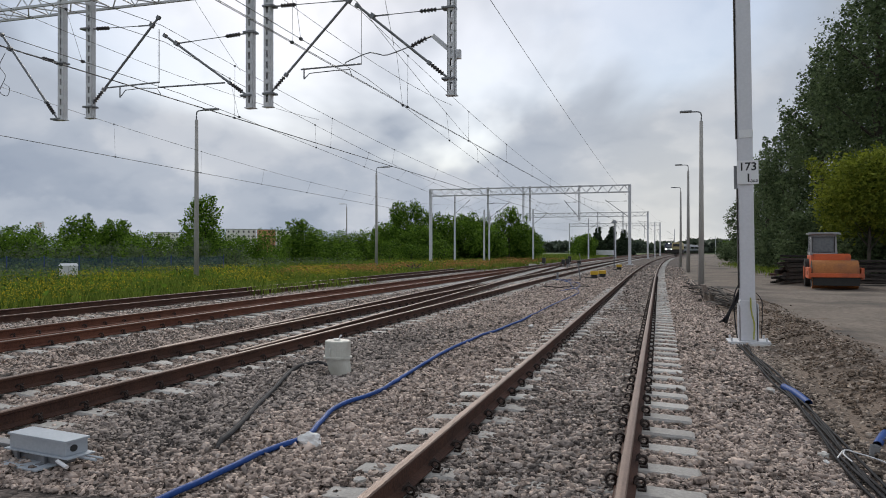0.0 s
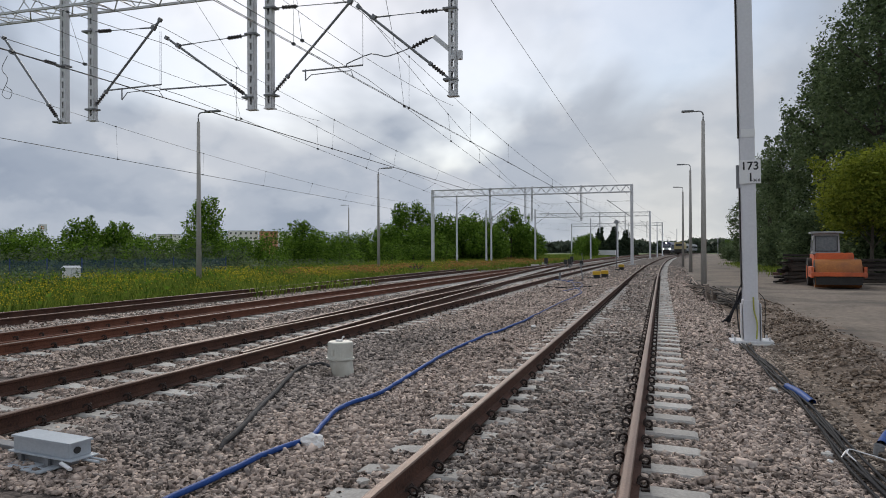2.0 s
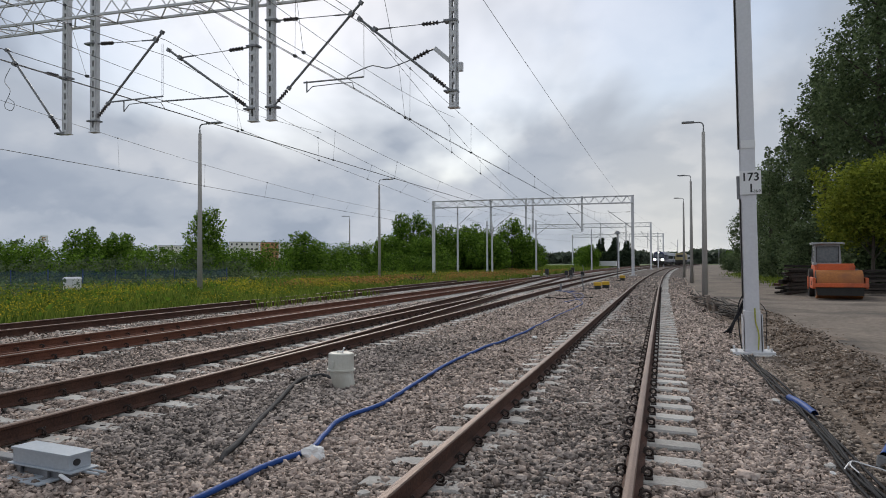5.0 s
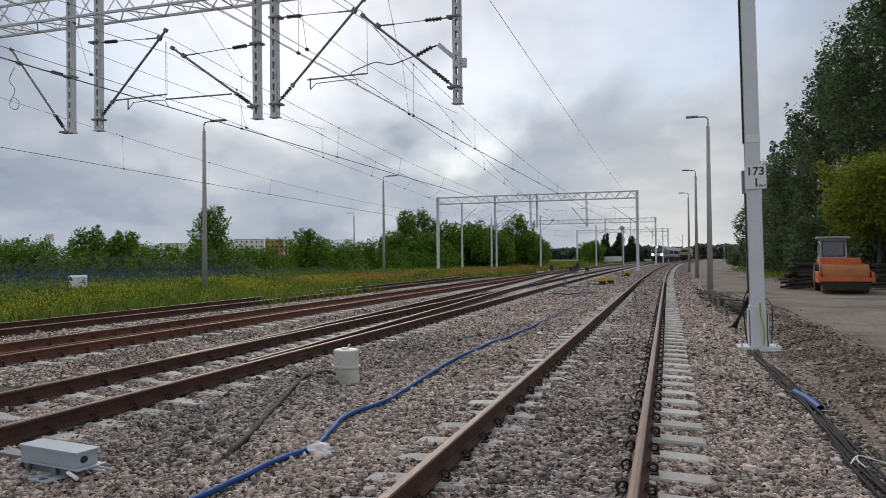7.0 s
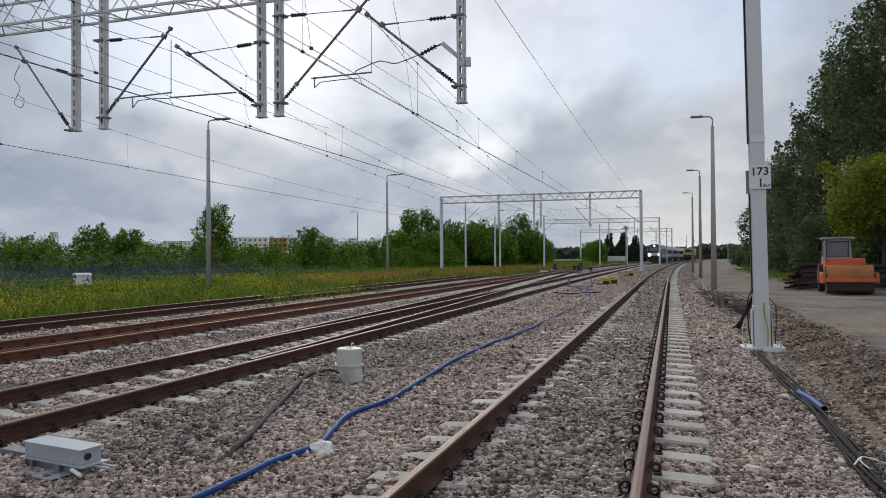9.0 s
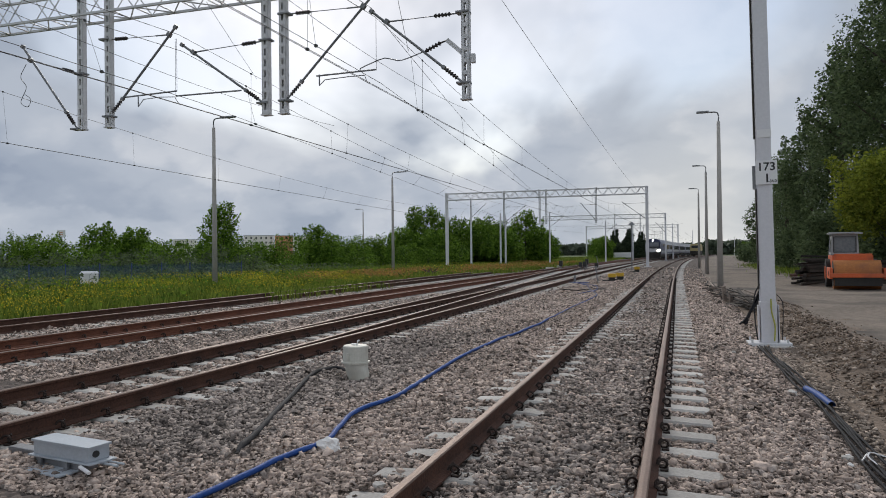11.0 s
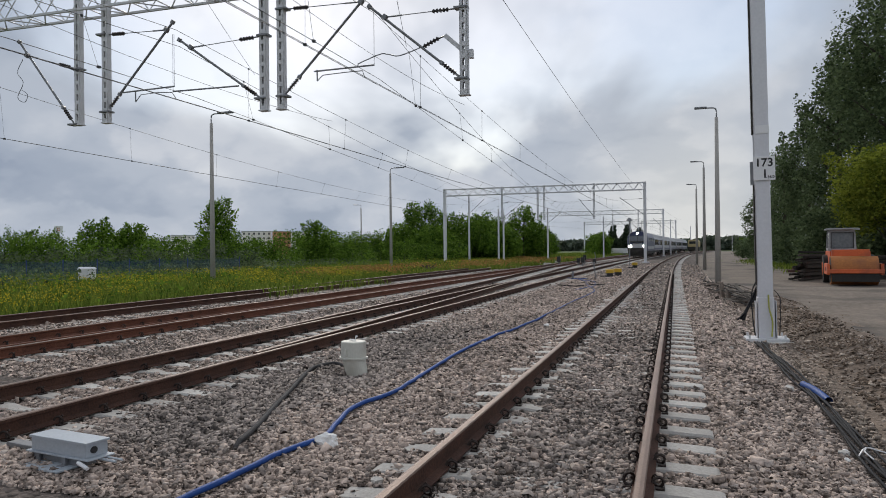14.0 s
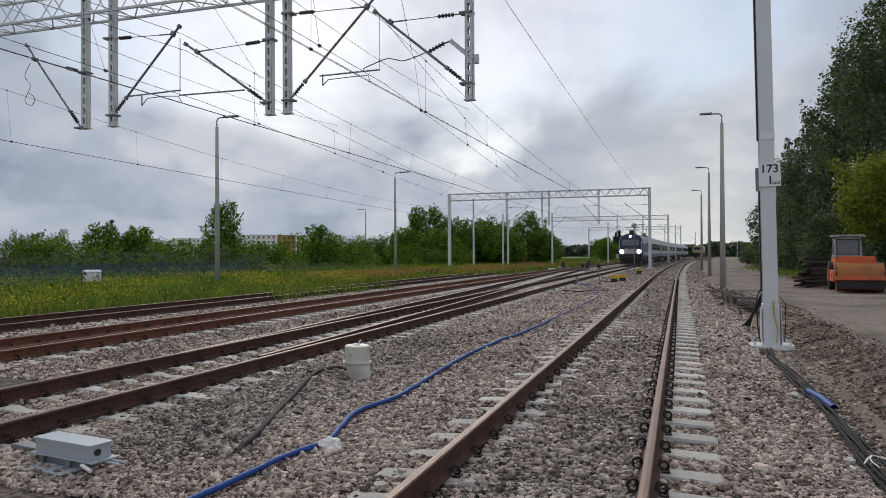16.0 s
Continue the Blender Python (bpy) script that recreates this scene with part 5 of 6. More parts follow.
tube(bm, smooth_line([(1.40, 6.62, -0.20), (1.47, 6.70, -0.15), (1.56, 6.66, -0.16), (1.66, 6.58, -0.17), (1.76, 6.60, -0.21)], 0.03), 0.006, 5)
tube(bm, smooth_line([(1.47, 6.70, -0.15), (1.44, 6.60, -0.16), (1.48, 6.50, -0.19)], 0.03), 0.006, 5)
solid("cable_tie", bm, M_SIGN, Matrix(), "white plastic tie lying across the bundle of cables", "cable tie")
for x, y, size in ((1.45, 7.35, 0.034), (-2.72, 15.9, 0.07), (1.40, 7.05, 0.03)):
    bm = bmesh.new()
    bmesh.ops.create_icosphere(bm, subdivisions=2, radius=size)
    for v in bm.verts:
        v.co *= 0.85 + 0.5 * noise.noise(v.co * 30)
        v.co.z *= 0.7
    solid("scrap", bm, M_RAG, pose(x, y, bed_height(x, y) + 0.04), "small scrap of white plastic on the ballast", "scrap", group="white scraps")
bm = bmesh.new()
for k in range(16):
    a, b = 0.10 * rg.uniform(-1, 1), 0.12 * rg.uniform(-1, 1)
    tube(bm, smooth_line([(-0.18 + a, b, 0.03), (-0.05 + a * 0.7, b, 0.26 + a), (0.14 + a * 0.5, b * 0.6, 0.62), (0.27 + a * 0.3, b * 0.4, 0.98 + 0.6 * a), (0.33 + a * 0.3, b * 0.4, 0.80 + a)], 0.08), 0.017, 6)
solid("cable_coil", bm, M_CABLE, pose(1.72, 19.6, -0.36), "slack bundle of black cable slung against the mast", "cable")

# pile of old timbers round the lamp post
for k in range(58):
    y = 23.4 + 15.5 * (k / 58) ** 1.4 + rg.uniform(-0.4, 0.4)
    x = 2.25 - (y - 23.4) * 0.05 + rg.uniform(-0.22, 0.22)
    L = rg.uniform(1.5, 3.2)
    wide, thick = rg.uniform(0.035, 0.10), rg.uniform(0.02, 0.05)
    bm = bmesh.new()
    box(bm, (0, 0, 0), (wide, L, thick), bevel=0.008)
    solid("timber", bm, M_TARRED if k % 3 else M_WOOD, pose(x, y, verge(x, y) + 0.08 + 0.13 * (k % 4) * (1 - 0.5 * k / 58), rg.uniform(-7, 9), rg.uniform(-20, 20), rg.uniform(-8, 26)), "weathered old timber in a heap by the lamp post", "timber", group="heap of timbers")
for x, y, h in ((1.66, 28.8, 0.70), (1.82, 27.9, 0.55)):
    bm = bmesh.new()
    box(bm, (0, 0, h / 2 - 0.1), (0.13, 0.12, h), bevel=0.02)
    solid("timber_stub", bm, M_WOOD, pose(x, y, -0.38, 6, -8, 20), "short weathered post leaning in the timber heap", "post")


# ---- road roller ----
def road_roller():
    t = thing("road_roller", pose(8.12, 39.4, -0.36, 0, 0, -6), "orange road roller with a rusty orange drum and grey cab", "road roller")
    bm = bmesh.new()
    rod(bm, (-0.98, -0.75, 0.68), (0.98, -0.75, 0.68), 0.68, 40)
    part("drum", bm, M_DRUM, t, "wide rusty orange steel drum")
    for s in (-1, 1):
        bm = bmesh.new()
        rod(bm, (s * 0.982, -0.75, 0.72), (s * 0.99, -0.75, 0.72), 0.62, 32)
        part("drum_side", bm, M_UNDER, t)
        bm = bmesh.new()
        box(bm, (s * 1.10, -0.55, 0.75), (0.13, 1.9, 0.52), bevel=0.03)
        f = part("frame_arm", bm, M_ORANGE, t)
        bm = bmesh.new()
        rod(bm, (s * 1.165, -0.75, 0.74), (s * 1.18, -0.75, 0.74), 0.11, 14)
        part("hub", bm, M_UNDER, f)
    bm = bmesh.new()
    box(bm, (0, -1.52, 0.66), (2.34, 0.12, 0.19), bevel=0.02)
    part("front_bar", bm, M_ORANGE, t)
    # added dark plate, stands for the shade and dirt on the lower drum
    bm = bmesh.new()
    box(bm, (0, -1.47, 0.36), (1.95, 0.06, 0.38), bevel=0.01)
    part("drum_shade_plate", bm, M_UNDER, t)
    bm = bmesh.new()
    vs = box(bm, (-0.05, 1.5, 1.12), (1.75, 2.6, 0.95), bevel=0.05)
    part("engine_hood", bm, M_ORANGE, t)
    bm = bmesh.new()
    box(bm, (-0.05, 0.32, 1.42), (1.62, 0.7, 0.5), bevel=0.04)
    part("step_panel", bm, M_ORANGE, t)
    for s in (-1, 1):
        bm = bmesh.new()
        rod(bm, (s * 0.72, 1.75, 0.70), (s * 1.12, 1.75, 0.70), 0.70, 28)
        w = part("tyre", bm, M_TYRE, t)
        bm = bmesh.new()
        rod(bm, (s * 1.13, 1.75, 0.70), (s * 1.15, 1.75, 0.70), 0.34, 18)
        part("rim", bm, M_ORANGE, w)
    cabin = bmesh.new()
    for sx in (-0.55, 0.55):
        for y in (0.2, 1.5):
            box(cabin, (sx * 0.98 - 0.38, y, 2.12), (0.09, 0.09, 0.98), pose(0, 0, 0, 0, -3 if sx > 0 else 3, 0))
    box(cabin, (-0.38, 0.18, 1.68), (1.18, 0.08, 0.12))
    box(cabin, (-0.38, 0.18, 2.56), (1.12, 0.08, 0.12))
    for sx in (-0.55, 0.55):
        box(cabin, (sx - 0.38, 0.85, 1.68), (0.08, 1.3, 0.12))
    c = part("cab_frame", cabin, M_GREY, t, "grey cab frame")
    pane = material("cab_glass", (0.10, 0.11, 0.12), (0.20, 0.21, 0.22), 1.5, 0.1, 0, 0, 10.0)
    bm = bmesh.new()
    box(bm, (-0.38, 0.21, 2.12), (1.04, 0.02, 0.80))
    part("windscreen", bm, pane, c)
    for sx in (-0.55, 0.55):
        bm = bmesh.new()
        box(bm, (sx * 0.98 - 0.38, 0.85, 2.12), (0.02, 1.2, 0.8))
        part("side_window", bm, pane, c)
    bm2 = bmesh.new()
    for s in (-1, 1):
        box(bm2, (s * 0.48 - 0.38, 0.155, 2.12), (0.035, 0.03, 0.78))
        box(bm2, (-0.38, 0.155, 2.12 + s * 0.38), (0.98, 0.03, 0.035))
    part("window_seal", bm2, M_BLACK, c)
    bm = bmesh.new()
    box(bm, (-0.38, 0.8, 2.68), (1.36, 1.75, 0.08), bevel=0.03)
    part("roof", bm, M_GREY, t, "flat overhanging grey roof")
    for s in (-1, 1):
        bm = bmesh.new()
        box(bm, (s * 0.56 - 0.38, -0.10, 2.66), (0.34, 0.12, 0.08), pose(0, 0, 0, 0, s * 6, 0))
        part("work_lamp", bm, M_GREY, t)
    bm = bmesh.new()
    rod(bm, (0.6, 0.1, 1.15), (0.62, 0.1, 1.62), 0.05, 8)
    part("post", bm, M_ORANGE, t)


road_roller()


# ---- stacked old rails and sleepers beyond the roller ----
def stack(x, y, turn, length, rows, cols, label, w=0.26, h=0.20, gap=0.03):
    for r in range(rows):
        for c in range(cols - (r // 3)):
            bm = bmesh.new()
            box(bm, (0, 0, 0), (length * rg.uniform(0.9, 1.0), w * 0.85, h * 0.8), bevel=0.02)
            m = pose(x, y, -0.30, 0, 0, turn) @ pose(rg.uniform(-0.25, 0.25), c * (w + gap), h / 2 + r * h, 0, rg.uniform(-1, 1), rg.uniform(-2, 2))
            solid("old_sleeper", bm, M_TARRED, m, label, "railway sleeper", group="stacked old sleepers")


stack(13.4, 42.6, -4, 8.0, 10, 3, "dark old timber beam in a long stack behind the roller", 0.20, 0.145, 0.04)
stack(8.5, 46.5, 62, 9.0, 11, 4, "dark old beam in a low stack beside the road", 0.17, 0.135, 0.05)
for k in range(9):
    bm = rail_bm(lambda y: 0.0, 0.0, [-3.6, 3.6])
    solid("old_rail", bm, [M_RUST, M_RUST], pose(8.75 + 0.06 * k + 0.2 * (k % 3), 51.6 + 0.34 * (k % 5), -0.13 + 0.17 * (k // 5), 0, 0, 24 + rg.uniform(-3, 3)), "rusty old rail in a low pile beside the dirt road", "rail", group="old rails")

# ---- small railway gear farther along ----
for x, y in ((-3.78, 44.6), (-3.42, 46.2), (-3.35, 64.5)):
    t = thing("switch_motor", pose(x, y, -0.22, 0, 0, 12), "yellow covered switch motor on a dark base in the ballast", "switch motor", group="yellow switch motors")
    bm = bmesh.new()
    box(bm, (0, 0, 0.33), (0.44, 0.36, 0.22), bevel=0.03)
    part("cover", bm, M_YELLOW, t)
    bm = bmesh.new()
    box(bm, (0, 0, 0.10), (0.36, 0.28, 0.26), bevel=0.02)
    box(bm, (-0.35, 0, 0.03), (0.4, 0.1, 0.06))
    part("base", bm, M_BLACK, t)
for x, y, h, lean in ((-5.45, 40.6, 0.46, 0), (-4.27, 41.5, 0.95, -8), (-8.2, 80.5, 1.3, -9)):
    bm = bmesh.new()
    rod(bm, (0, 0, -0.1), (0, 0, h), 0.06 if h < 0.6 else 0.035, 8)
    box(bm, (0, 0, h), (0.12, 0.10, 0.06))
    solid("stake", bm, M_TUBE, pose(x, y, -0.24, 0, lean, 0), "grey steel stake driven into the ballast", "stake", group="stakes")
for x, y, h in ((-10.7, 69.9, 1.0), (-9.3, 79.0, 1.05), (-9.1, 72.0, 0.8), (-8.5, 70.5, 0.9), (-7.6, 72.5, 0.7)):
    t = thing("dwarf_signal", pose(x, y, -0.25), "small black dwarf signal standing beside the rails", "signal", group="dwarf signals")
    bm = bmesh.new()
    box(bm, (0, 0, h * 0.72), (0.34, 0.26, h * 0.55), bevel=0.03)
    part("head", bm, M_BLACK, t)
    bm = bmesh.new()
    rod(bm, (0, 0, -0.1), (0, 0, h * 0.5), 0.07, 8)
    part("foot", bm, M_TUBE, t)
for x, y in ((-14.1, 77.0), (-12.4, 73.5), (-13.2, 84.0)):
    bm = bmesh.new()
    box(bm, (0, 0, 0.2), (0.75, 0.35, 0.42), bevel=0.03)
    solid("trackside_box", bm, M_PVC, pose(x, y, -0.35), "pale trackside connection box in the grass", "box", group="trackside boxes")

t = thing("dome_signal", pose(-4.3, 73.9, -0.3), "thin grey post with a dark domed lamp on top", "signal post")
bm = bmesh.new()
rod(bm, (0, 0, -0.1), (0, 0, 4.5), 0.05, 8)
part("post", bm, M_TUBE, t)
bm = bmesh.new()
rod(bm, (0, 0, 4.45), (0, 0, 4.75), 0.36, 14, 0.12)
part("dome", bm, M_TUBE, t)
for x, y, h in ((-22.0, 92.5, 7.2), (-21.4, 92.8, 7.0), (-16.7, 99.4, 7.6), (-24.9, 88.6, 9.0), (-12.0, 130.0, 7.5), (-1.0, 176.0, 8.5), (4.6, 240, 8.5), (-8.5, 150.5, 8.0), (9.5, 268, 8.2), (15, 300, 8.2), (18, 330, 8.2), (23, 330, 8.0), (30, 345, 8.0)):
    t = thing("line_pole", pose(x, y, -0.45), "slim pale grey pole of the overhead line far along the tracks", "pole", group="line poles")
    bm = bmesh.new()
    rod(bm, (0, 0, -0.2), (0, 0, h), 0.14, 8, 0.10)
    part("shaft", bm, M_MAST, t)
    bm = bmesh.new()
    rod(bm, (0, 0, h * 0.72), (-2.2 if x > -10 else 2.0, 0, h * 0.92), 0.03, 6)
    part("arm", bm, M_TUBE, t)

t = thing("trailer", pose(-13.4, 194, -0.4, 0, 0, -18), "white box trailer parked before the conifers", "trailer")
bm = bmesh.new()
box(bm, (0, 0, 1.15), (4.6, 2.2, 1.3), bevel=0.06)
part("box_body", bm, M_SIGN, t)
for s in (-1.2, 1.2):
    bm = bmesh.new()
    rod(bm, (s, -1.05, 0.32), (s, -0.85, 0.32), 0.34, 14)
    part("wheel", bm, M_TYRE, t)

# ---- meadow's back edge ----
t = thing("cabinet", pose(-29.8, 30.9, -0.30, 0, 0, 44), "white roadside cable cabinet with a shallow pitched lid in weeds", "cabinet")
bm = bmesh.new()
box(bm, (0, 0, 0.38), (0.86, 0.42, 1.18), bevel=0.01)
part("body", bm, M_SIGN, t)
bm = bmesh.new()
vs = box(bm, (0, 0, 1.03), (0.96, 0.52, 0.12))
for v in vs:
    if v.co.z > 1.03:
        v.co.x *= 0.8
        v.co.y *= 0.5
part("lid", bm, M_SIGN, t)
bm = bmesh.new()
box(bm, (0.0, -0.214, 0.48), (0.012, 0.01, 0.9))
part("door_gap", bm, M_GREY, t)

net_mat = bpy.data.materials.new("blue_netting")
net_mat.use_nodes = True
nn, nl = net_mat.node_tree.nodes, net_mat.node_tree.links
nb = nn["Principled BSDF"]
nb.inputs["Base Color"].default_value, nb.inputs["Roughness"].default_value = (0.03, 0.085, 0.19, 1), 0.8
nt = nn.new("ShaderNodeBsdfTransparent")
nmx = nn.new("ShaderNodeMixShader")
nz = nn.new("ShaderNodeTexNoise")
nz.inputs["Scale"].default_value = 1.4
nr = nn.new("ShaderNodeMapRange")
nr.inputs["To Min"].default_value, nr.inputs["To Max"].default_value = 0.45, 0.85
ntc = nn.new("ShaderNodeTexCoord")
nl.new(ntc.outputs["Object"], nz.inputs["Vector"])
nl.new(nz.outputs["Fac"], nr.inputs["Value"])
nl.new(nr.outputs[0], nmx.inputs[0])
nl.new(nb.outputs[0], nmx.inputs[1])
nl.new(nt.outputs[0], nmx.inputs[2])
nl.new(nmx.outputs[0], nn["Material Output"].inputs["Surface"])
fence = thing("net_fence", Matrix(), "low blue net fence on thin posts behind the meadow", "fence")
pa, pb = Vector((-42.0, 20.0, -0.45)), Vector((-30.3, 45.8, -0.45))
N = 14
for k in range(N + 1):
    p = pa.lerp(pb, k / N)
    bm = bmesh.new()
    rod(bm, p - Vector((0, 0, 0.3)), p + Vector((0, 0, 1.6)), 0.035, 6)
    part("post", bm, M_NET, fence)
    if k < N:
        q = pa.lerp(pb, (k + 1) / N)
        bm = bmesh.new()
        rows = []
        for i in range(9):
            s = p.lerp(q, i / 8)
            top = 1.55 - 0.12 * math.sin(math.pi * i / 8) + 0.04 * noise.noise((k + i * 0.3, 0, 0))
            rows.append([bm.verts.new((s.x + 0.05 * noise.noise((k * 3 + i, j, 1)), s.y, s.z + top * j / 3)) for j in range(4)])
        for a, b in zip(rows, rows[1:]):
            for j in range(3):
                bm.faces.new((a[j], b[j], b[j + 1], a[j + 1]))
        part("net", bm, net_mat, fence, "blue see-through netting")

bm = bmesh.new()
for k in range(14):
    a = rg.uniform(0, 6.28)
    rod(bm, (rg.uniform(-0.8, 0.8), rg.uniform(-0.5, 0.5), 0.1), (rg.uniform(-1, 1), rg.uniform(-0.5, 0.5), rg.uniform(0.2, 0.75)), 0.06, 5, 0.03)
solid("brushwood", bm, M_WOOD, pose(-19.7, 56.7, -0.3), "dark heap of brushwood and scrap in the grass", "brushwood")


# ---- far buildings ----
def apartment_block(x, y, turn, w, h, colour, storeys, bays, label):
    t = thing("apartment_building", pose(x, y, -0.6, 0, 0, turn), label, "building", group="far apartment buildings")
    bm = bmesh.new()
    box(bm, (0, 0, h / 2), (w, 12, h))
    part("wall", bm, colour, t)
    bm = bmesh.new()
    box(bm, (0, 0, h + 0.15), (w + 0.4, 12.4, 0.3))
    part("roof", bm, M_GREY, t)
    for i in range(bays):
        for j in range(storeys):
            bm = bmesh.new()
            box(bm, (-w / 2 + (i + 0.5) * w / bays, -6.02, (j + 0.55) * h / storeys), (w / bays * 0.32, 0.1, h / storeys * 0.42))
            part("window", bm, M_GLASS, t)


apartment_block(-250, 397, 32, 18, 14.6, M_WHITEWALL, 5, 6, "far white apartment block above the hedge")
apartment_block(-235.2, 402, 32, 11, 14.4, M_TERRA, 5, 4, "far orange-red apartment block above the hedge")
apartment_block(-224.5, 406, 32, 12, 13.8, M_WHITEWALL, 5, 4, "far white apartment block above the hedge")
apartment_block(-330, 372, 42, 20, 13.4, M_WHITEWALL, 5, 6, "far white apartment block behind the shrubs")
apartment_block(-295, 384, 40, 14, 12.6, M_WHITEWALL, 5, 6, "far white apartment block behind the shrubs")
t = thing("pylon_sign", pose(-213, 207.7, -0.6, 0, 0, 44), "white square pylon sign with a dark mark above the trees", "sign")
bm = bmesh.new()
box(bm, (0, 0, 11.0), (2.7, 0.4, 2.4), bevel=0.05)
part("panel", bm, M_SIGN, t)
bm = bmesh.new()
for p, s in (((-0.45, -0.22, 11.0), (0.3, 0.05, 1.1)), ((0.1, -0.22, 11.4), (0.8, 0.05, 0.28)), ((0.1, -0.22, 10.6), (0.8, 0.05, 0.28))):
    box(bm, p, s)
part("mark", bm, M_TERRA, t)
bm = bmesh.new()
rod(bm, (0, 0, -0.3), (0, 0, 10), 0.25, 10)
part("pole", bm, M_GREY, t)


# ---- the train and what else rolls ----
def on_line(axis, y):
    s = axis(y + 1) - axis(y - 1)
    return pose(axis(y), y, 0, 0, 0, -math.degrees(math.atan(s / 2)))


def shell_bm(length, prof, nose=0.0):
    """A body of one cross-section along y, from -length/2 to length/2; nose rakes its front."""
    bm = bmesh.new()
    rings = []
    for y in (-length / 2, -length / 2 + 0.25, length / 2 - 0.15, length / 2):
        k = 0.94 if abs(y) == length / 2 else 1.0
        rings.append([bm.verts.new((x * k, y + (nose * max(0, z - 1.9) / 2.0 if y < -length / 2 + 0.3 else 0), z)) for x, z in prof])
    n = len(prof)
    for u, v in zip(rings, rings[1:]):
        for j in range(n):
            bm.faces.new((u[j], u[(j + 1) % n], v[(j + 1) % n], v[j]))
    bm.faces.new(rings[0])
    bm.faces.new(rings[-1][::-1])
    bmesh.ops.recalc_face_normals(bm, faces=bm.faces)
    return bm


BODY = [(-1.45, 1.0), (1.45, 1.0), (1.49, 1.4), (1.49, 2.6), (1.42, 3.3), (1.15, 3.72), (0.6, 3.95), (0, 4.02), (-0.6, 3.95), (-1.15, 3.72), (-1.42, 3.3), (-1.49, 2.6), (-1.49, 1.4)]


def bogie(parent, y, base=2.6):
    bm = bmesh.new()
    box(bm, (0, y, 0.68), (2.3, base + 1.0, 0.34), bevel=0.04)
    for s in (-1, 1):
        box(bm, (s * 1.05, y, 0.55), (0.16, base + 0.9, 0.36), bevel=0.03)
    b = part("bogie", bm, M_UNDER, parent)
    for k in (-1, 1):
        for s in (-1, 1):
            bm = bmesh.new()
            rod(bm, (s * 0.70, y + k * base / 2, 0.50), (s * 0.82, y + k * base / 2, 0.50), 0.50, 20)
            part("wheel", bm, M_UNDER, b)


def locomotive():
    L = 16.0
    t = thing("locomotive", Matrix(), "dark blue electric locomotive with silver grey front and lit headlamps", "locomotive")
    part("body", shell_bm(L, BODY, 0.35), M_LOCOBLUE, t)
    f = -L / 2
    bm = bmesh.new()
    box(bm, (0, f - 0.03, 1.86), (2.78, 0.10, 0.40), bevel=0.04)
    box(bm, (0, f - 0.04, 1.62), (2.3, 0.09, 0.30), bevel=0.04)
    part("front_band", bm, M_LOCOGREY, t, "silver grey band across the nose")
    bm = bmesh.new()
    box(bm, (0, f - 0.045, 2.14), (1.3, 0.09, 0.16), bevel=0.04)
    part("badge_plate", bm, M_LOCOGREY, t)
    bm = bmesh.new()
    box(bm, (0, f - 0.02, 1.28), (2.8, 0.08, 0.34), bevel=0.04)
    part("apron", bm, M_UNDER, t, "dark lower apron")
    bm = bmesh.new()
    box(bm, (0, f + 0.14, 2.80), (2.30, 0.06, 1.00), pose(0, 0, 0, -10, 0, 0), bevel=0.05)
    part("windscreen_frame", bm, M_BLACK, t, "black surround of the windscreen")
    for s in (-1, 1):
        bm = bmesh.new()
        box(bm, (s * 0.54, f + 0.11, 2.86), (1.02, 0.05, 0.80), pose(0, 0, 0, -10, 0, 0), bevel=0.04)
        w = part("windscreen", bm, M_CABGLASS, t, "large grey windscreen pane")
        bm = bmesh.new()
        rod(bm, (s * 0.30, f + 0.02, 2.42), (s * 0.62, f + 0.10, 2.95), 0.018, 6)
        part("wiper", bm, M_BLACK, w)
    bm = bmesh.new()
    tube(bm, smooth_line([(-0.62, f - 0.09, 2.24), (0, f - 0.12, 2.14), (0.62, f - 0.09, 2.24)], 0.1), 0.05, 6)
    part("handrail", bm, M_BLACK, t, "dark curved rail below the windscreen")
    for s in (-1, 1):
        bm = bmesh.new()
        box(bm, (s * 1.37, f + 0.05, 2.55), (0.06, 0.10, 0.9), pose(0, 0, 0, -8, 0, 0))
        part("corner_handrail", bm, M_LOCOGREY, t)
    bm = bmesh.new()
    box(bm, (0, f - 0.10, 0.98), (0.16, 0.22, 0.22), bevel=0.03)
    tube(bm, smooth_line([(0, f - 0.2, 0.98), (0.02, f - 0.3, 0.75), (0, f - 0.2, 0.55)], 0.06), 0.035, 6)
    part("coupling", bm, M_UNDER, t, "screw coupling and hook")
    for s in (-1, 1):
        bm = bmesh.new()
        rod(bm, (s * 1.06, f - 0.14, 1.72), (s * 1.06, f - 0.02, 1.72), 0.26, 16)
        h = part("headlamp", bm, M_LOCOGREY, t)
        # glowing disc drawn oversize so that it includes the lamp's glare
        bm = bmesh.new()
        rod(bm, (s * 1.06, f - 0.16, 1.72), (s * 1.06, f - 0.13, 1.72), 0.23, 16)
        part("lens", bm, M_LAMP, h, "bright warm white lens")
    bm = bmesh.new()
    rod(bm, (0, f + 0.10, 3.66), (0, f + 0.26, 3.66), 0.17, 14)
    h = part("headlamp", bm, M_LOCOGREY, t)
    bm = bmesh.new()
    rod(bm, (0, f + 0.07, 3.66), (0, f + 0.11, 3.66), 0.11, 14)
    part("lens", bm, M_LAMP, h, "bright warm white lens")
    bm = bmesh.new()
    box(bm, (0, f + 0.05, 0.88), (2.7, 0.5, 0.50), bevel=0.05)
    box(bm, (0, f - 0.02, 0.42), (2.5, 0.16, 0.44), bevel=0.04)
    part("buffer_beam", bm, M_UNDER, t)
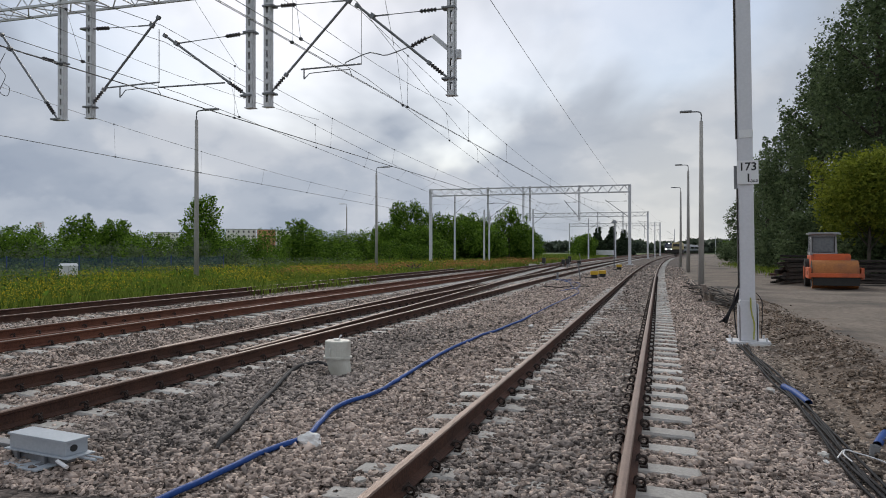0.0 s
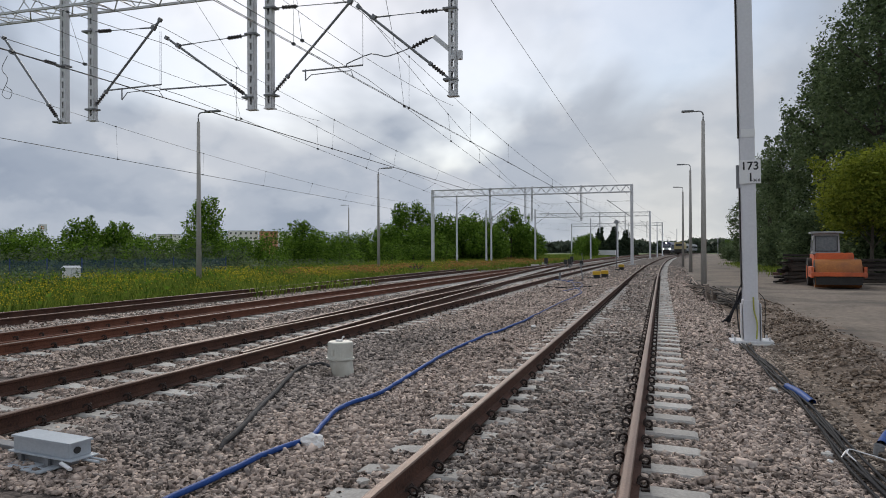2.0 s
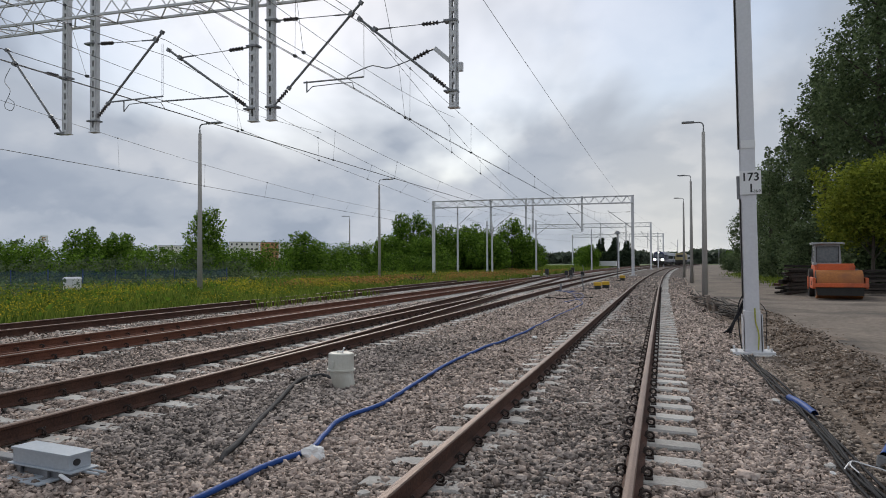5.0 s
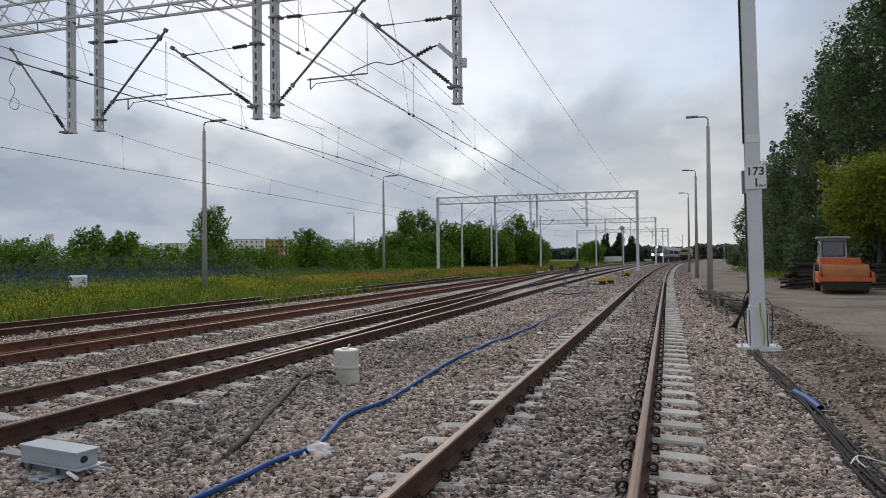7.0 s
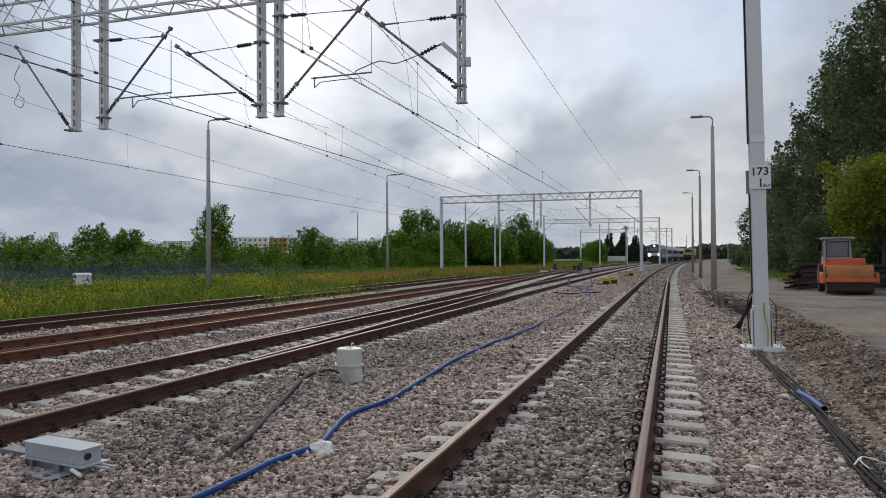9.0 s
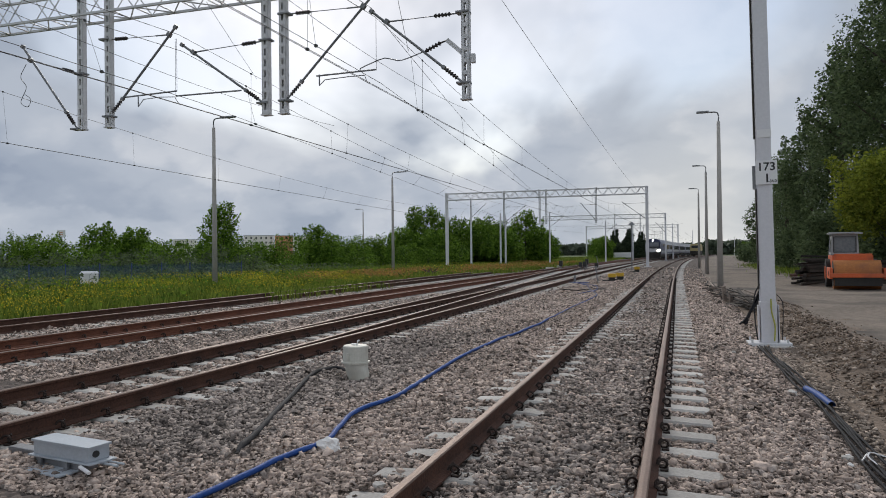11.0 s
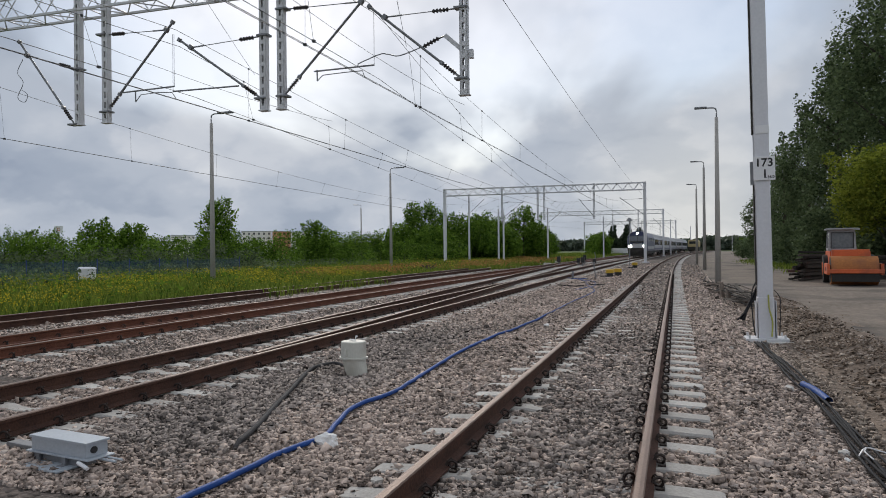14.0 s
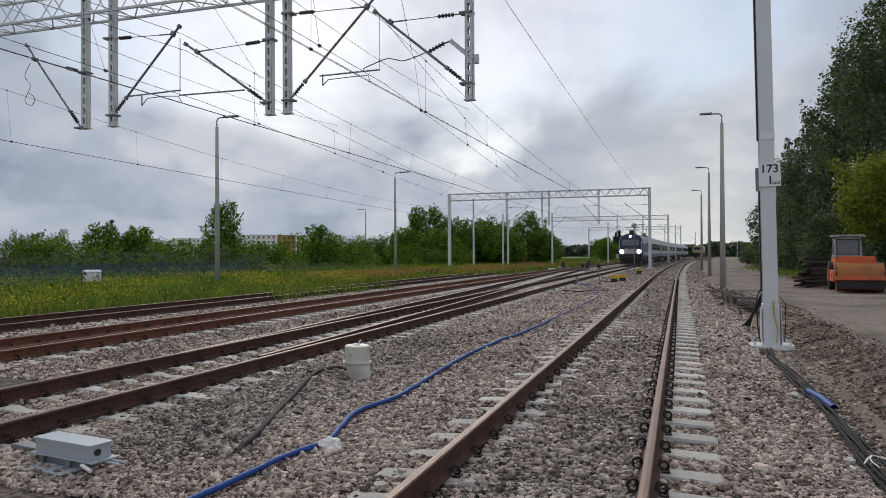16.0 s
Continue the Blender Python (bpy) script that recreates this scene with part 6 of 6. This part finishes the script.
    for s in (-1, 1):
        bm = bmesh.new()
        rod(bm, (s * 0.88, f - 0.52, 1.05), (s * 0.88, f - 0.46, 1.05), 0.23, 16)
        rod(bm, (s * 0.88, f - 0.46, 1.05), (s * 0.88, f - 0.1, 1.05), 0.10, 10)
        part("buffer", bm, M_UNDER, t)
    bm = bmesh.new()
    box(bm, (0, 0.3, 0.75), (2.7, 15.0, 0.42), bevel=0.05)
    part("underframe", bm, M_UNDER, t)
    for s in (-1, 1):
        bm = bmesh.new()
        box(bm, (s * 1.49, 0.2, 1.5), (0.03, 15.2, 0.42))
        part("side_stripe", bm, M_LOCOGREY, t)
        bm = bmesh.new()
        for y in (-6.6, -3.0, -1.0, 1.0, 3.0, 6.6):
            box(bm, (s * 1.475, y, 2.75), (0.03, 0.95, 0.55))
        part("side_window", bm, M_GLASS, t)
    bm = bmesh.new()
    for k in (-4.6, 4.6):
        rod(bm, (-0.5, k, 4.0), (0.5, k, 4.0), 0.05, 6)
        for s in (-0.45, 0.45):
            rod(bm, (s, k, 4.05), (s * 1.2, k + (0.9 if k < 0 else -0.9), 4.5), 0.025, 6)
            rod(bm, (s * 1.2, k + (0.9 if k < 0 else -0.9), 4.5), (s * 1.3, k, 5.55 if k > 0 else 4.85), 0.02, 6)
        rod(bm, (-0.95, k, 5.6 if k > 0 else 4.88), (0.95, k, 5.6 if k > 0 else 4.88), 0.03, 6)
    part("pantograph", bm, M_TUBE, t)
    for y in (-4.5, 4.5):
        bogie(t, y, 3.0)
    return t


def coach():
    L = 24.3
    t = thing("coach", Matrix(), "silver grey passenger coach with a dark window band and grey roof", "railway carriage", group="coaches of the train")
    part("body", shell_bm(L, BODY), M_LOCOGREY, t)
    bm = shell_bm(L - 0.1, [(-1.44, 3.25), (1.44, 3.25), (1.18, 3.76), (0.62, 3.99), (0, 4.06), (-0.62, 3.99), (-1.18, 3.76)])
    part("roof", bm, M_ROOF, t, "grey rounded roof")
    for s in (-1, 1):
        bm = bmesh.new()
        box(bm, (s * 1.47, 0, 2.46), (0.05, L - 3.2, 0.98))
        part("window_band", bm, M_UNDER, t, "dark band round the windows")
    for s in (-1, 1):
        bm = bmesh.new()
        box(bm, (s * 1.485, 0, 1.28), (0.03, L - 0.5, 0.34))
        part("lower_stripe", bm, M_LOCOBLUE, t, "dark blue stripe")
        for i in range(11):
            bm = bmesh.new()
            box(bm, (s * 1.485, -9.4 + i * 1.88, 2.45), (0.05, 1.35, 0.80), bevel=0.01)
            part("window", bm, M_GLASS, t)
        for y in (-11.2, 11.2):
            bm = bmesh.new()
            box(bm, (s * 1.485, y, 2.05), (0.04, 0.8, 1.95), bevel=0.01)
            part("door", bm, M_LOCOBLUE, t)
    bm = bmesh.new()
    box(bm, (0, 0, 0.78), (2.3, 14.0, 0.46), bevel=0.05)
    box(bm, (0, L / 2 + 0.2, 2.2), (1.3, 0.5, 2.2), bevel=0.05)
    part("underframe", bm, M_UNDER, t)
    for y in (-8.6, 8.6):
        bogie(t, y)
    return t


def work_car():
    t = thing("rail_work_car", on_line(line1, 216.0), "yellow railway work car parked on the near track", "rail vehicle")
    part("body", shell_bm(11.0, [(-1.4, 1.6), (1.4, 1.6), (1.45, 2.4), (1.35, 3.2), (1.1, 3.55), (-1.1, 3.55), (-1.35, 3.2), (-1.45, 2.4)]), M_PALEYELLOW, t)
    bm = bmesh.new()
    box(bm, (0, -5.47, 2.75), (2.1, 0.08, 0.7), bevel=0.02)
    part("windscreen", bm, M_GLASS, t)
    bm = bmesh.new()
    box(bm, (0, 0, 1.15), (2.8, 11.2, 0.95), bevel=0.05)
    part("underframe", bm, M_UNDER, t)
    for y in (-3.4, 3.4):
        bogie(t, y, 1.8)
    return t


work_car()
LOCO = locomotive()
COACHES = [coach()]
for _ in range(4):
    COACHES.append(copy_thing(COACHES[0], Matrix()))


def front_at(t):
    """Way of the train's nose along the line, slowing a little."""
    r = 16.0 - t
    return 94.0 + 9.3 * r + 0.09 * r * r


def motions():
    for k, ob in enumerate([LOCO, *COACHES]):
        back = 8.0 if k == 0 else 16.8 + 12.15 + (k - 1) * 25.0
        walk(ob, [(t, on_line(line2, front_at(t) + back)) for t in range(17)])


motions()
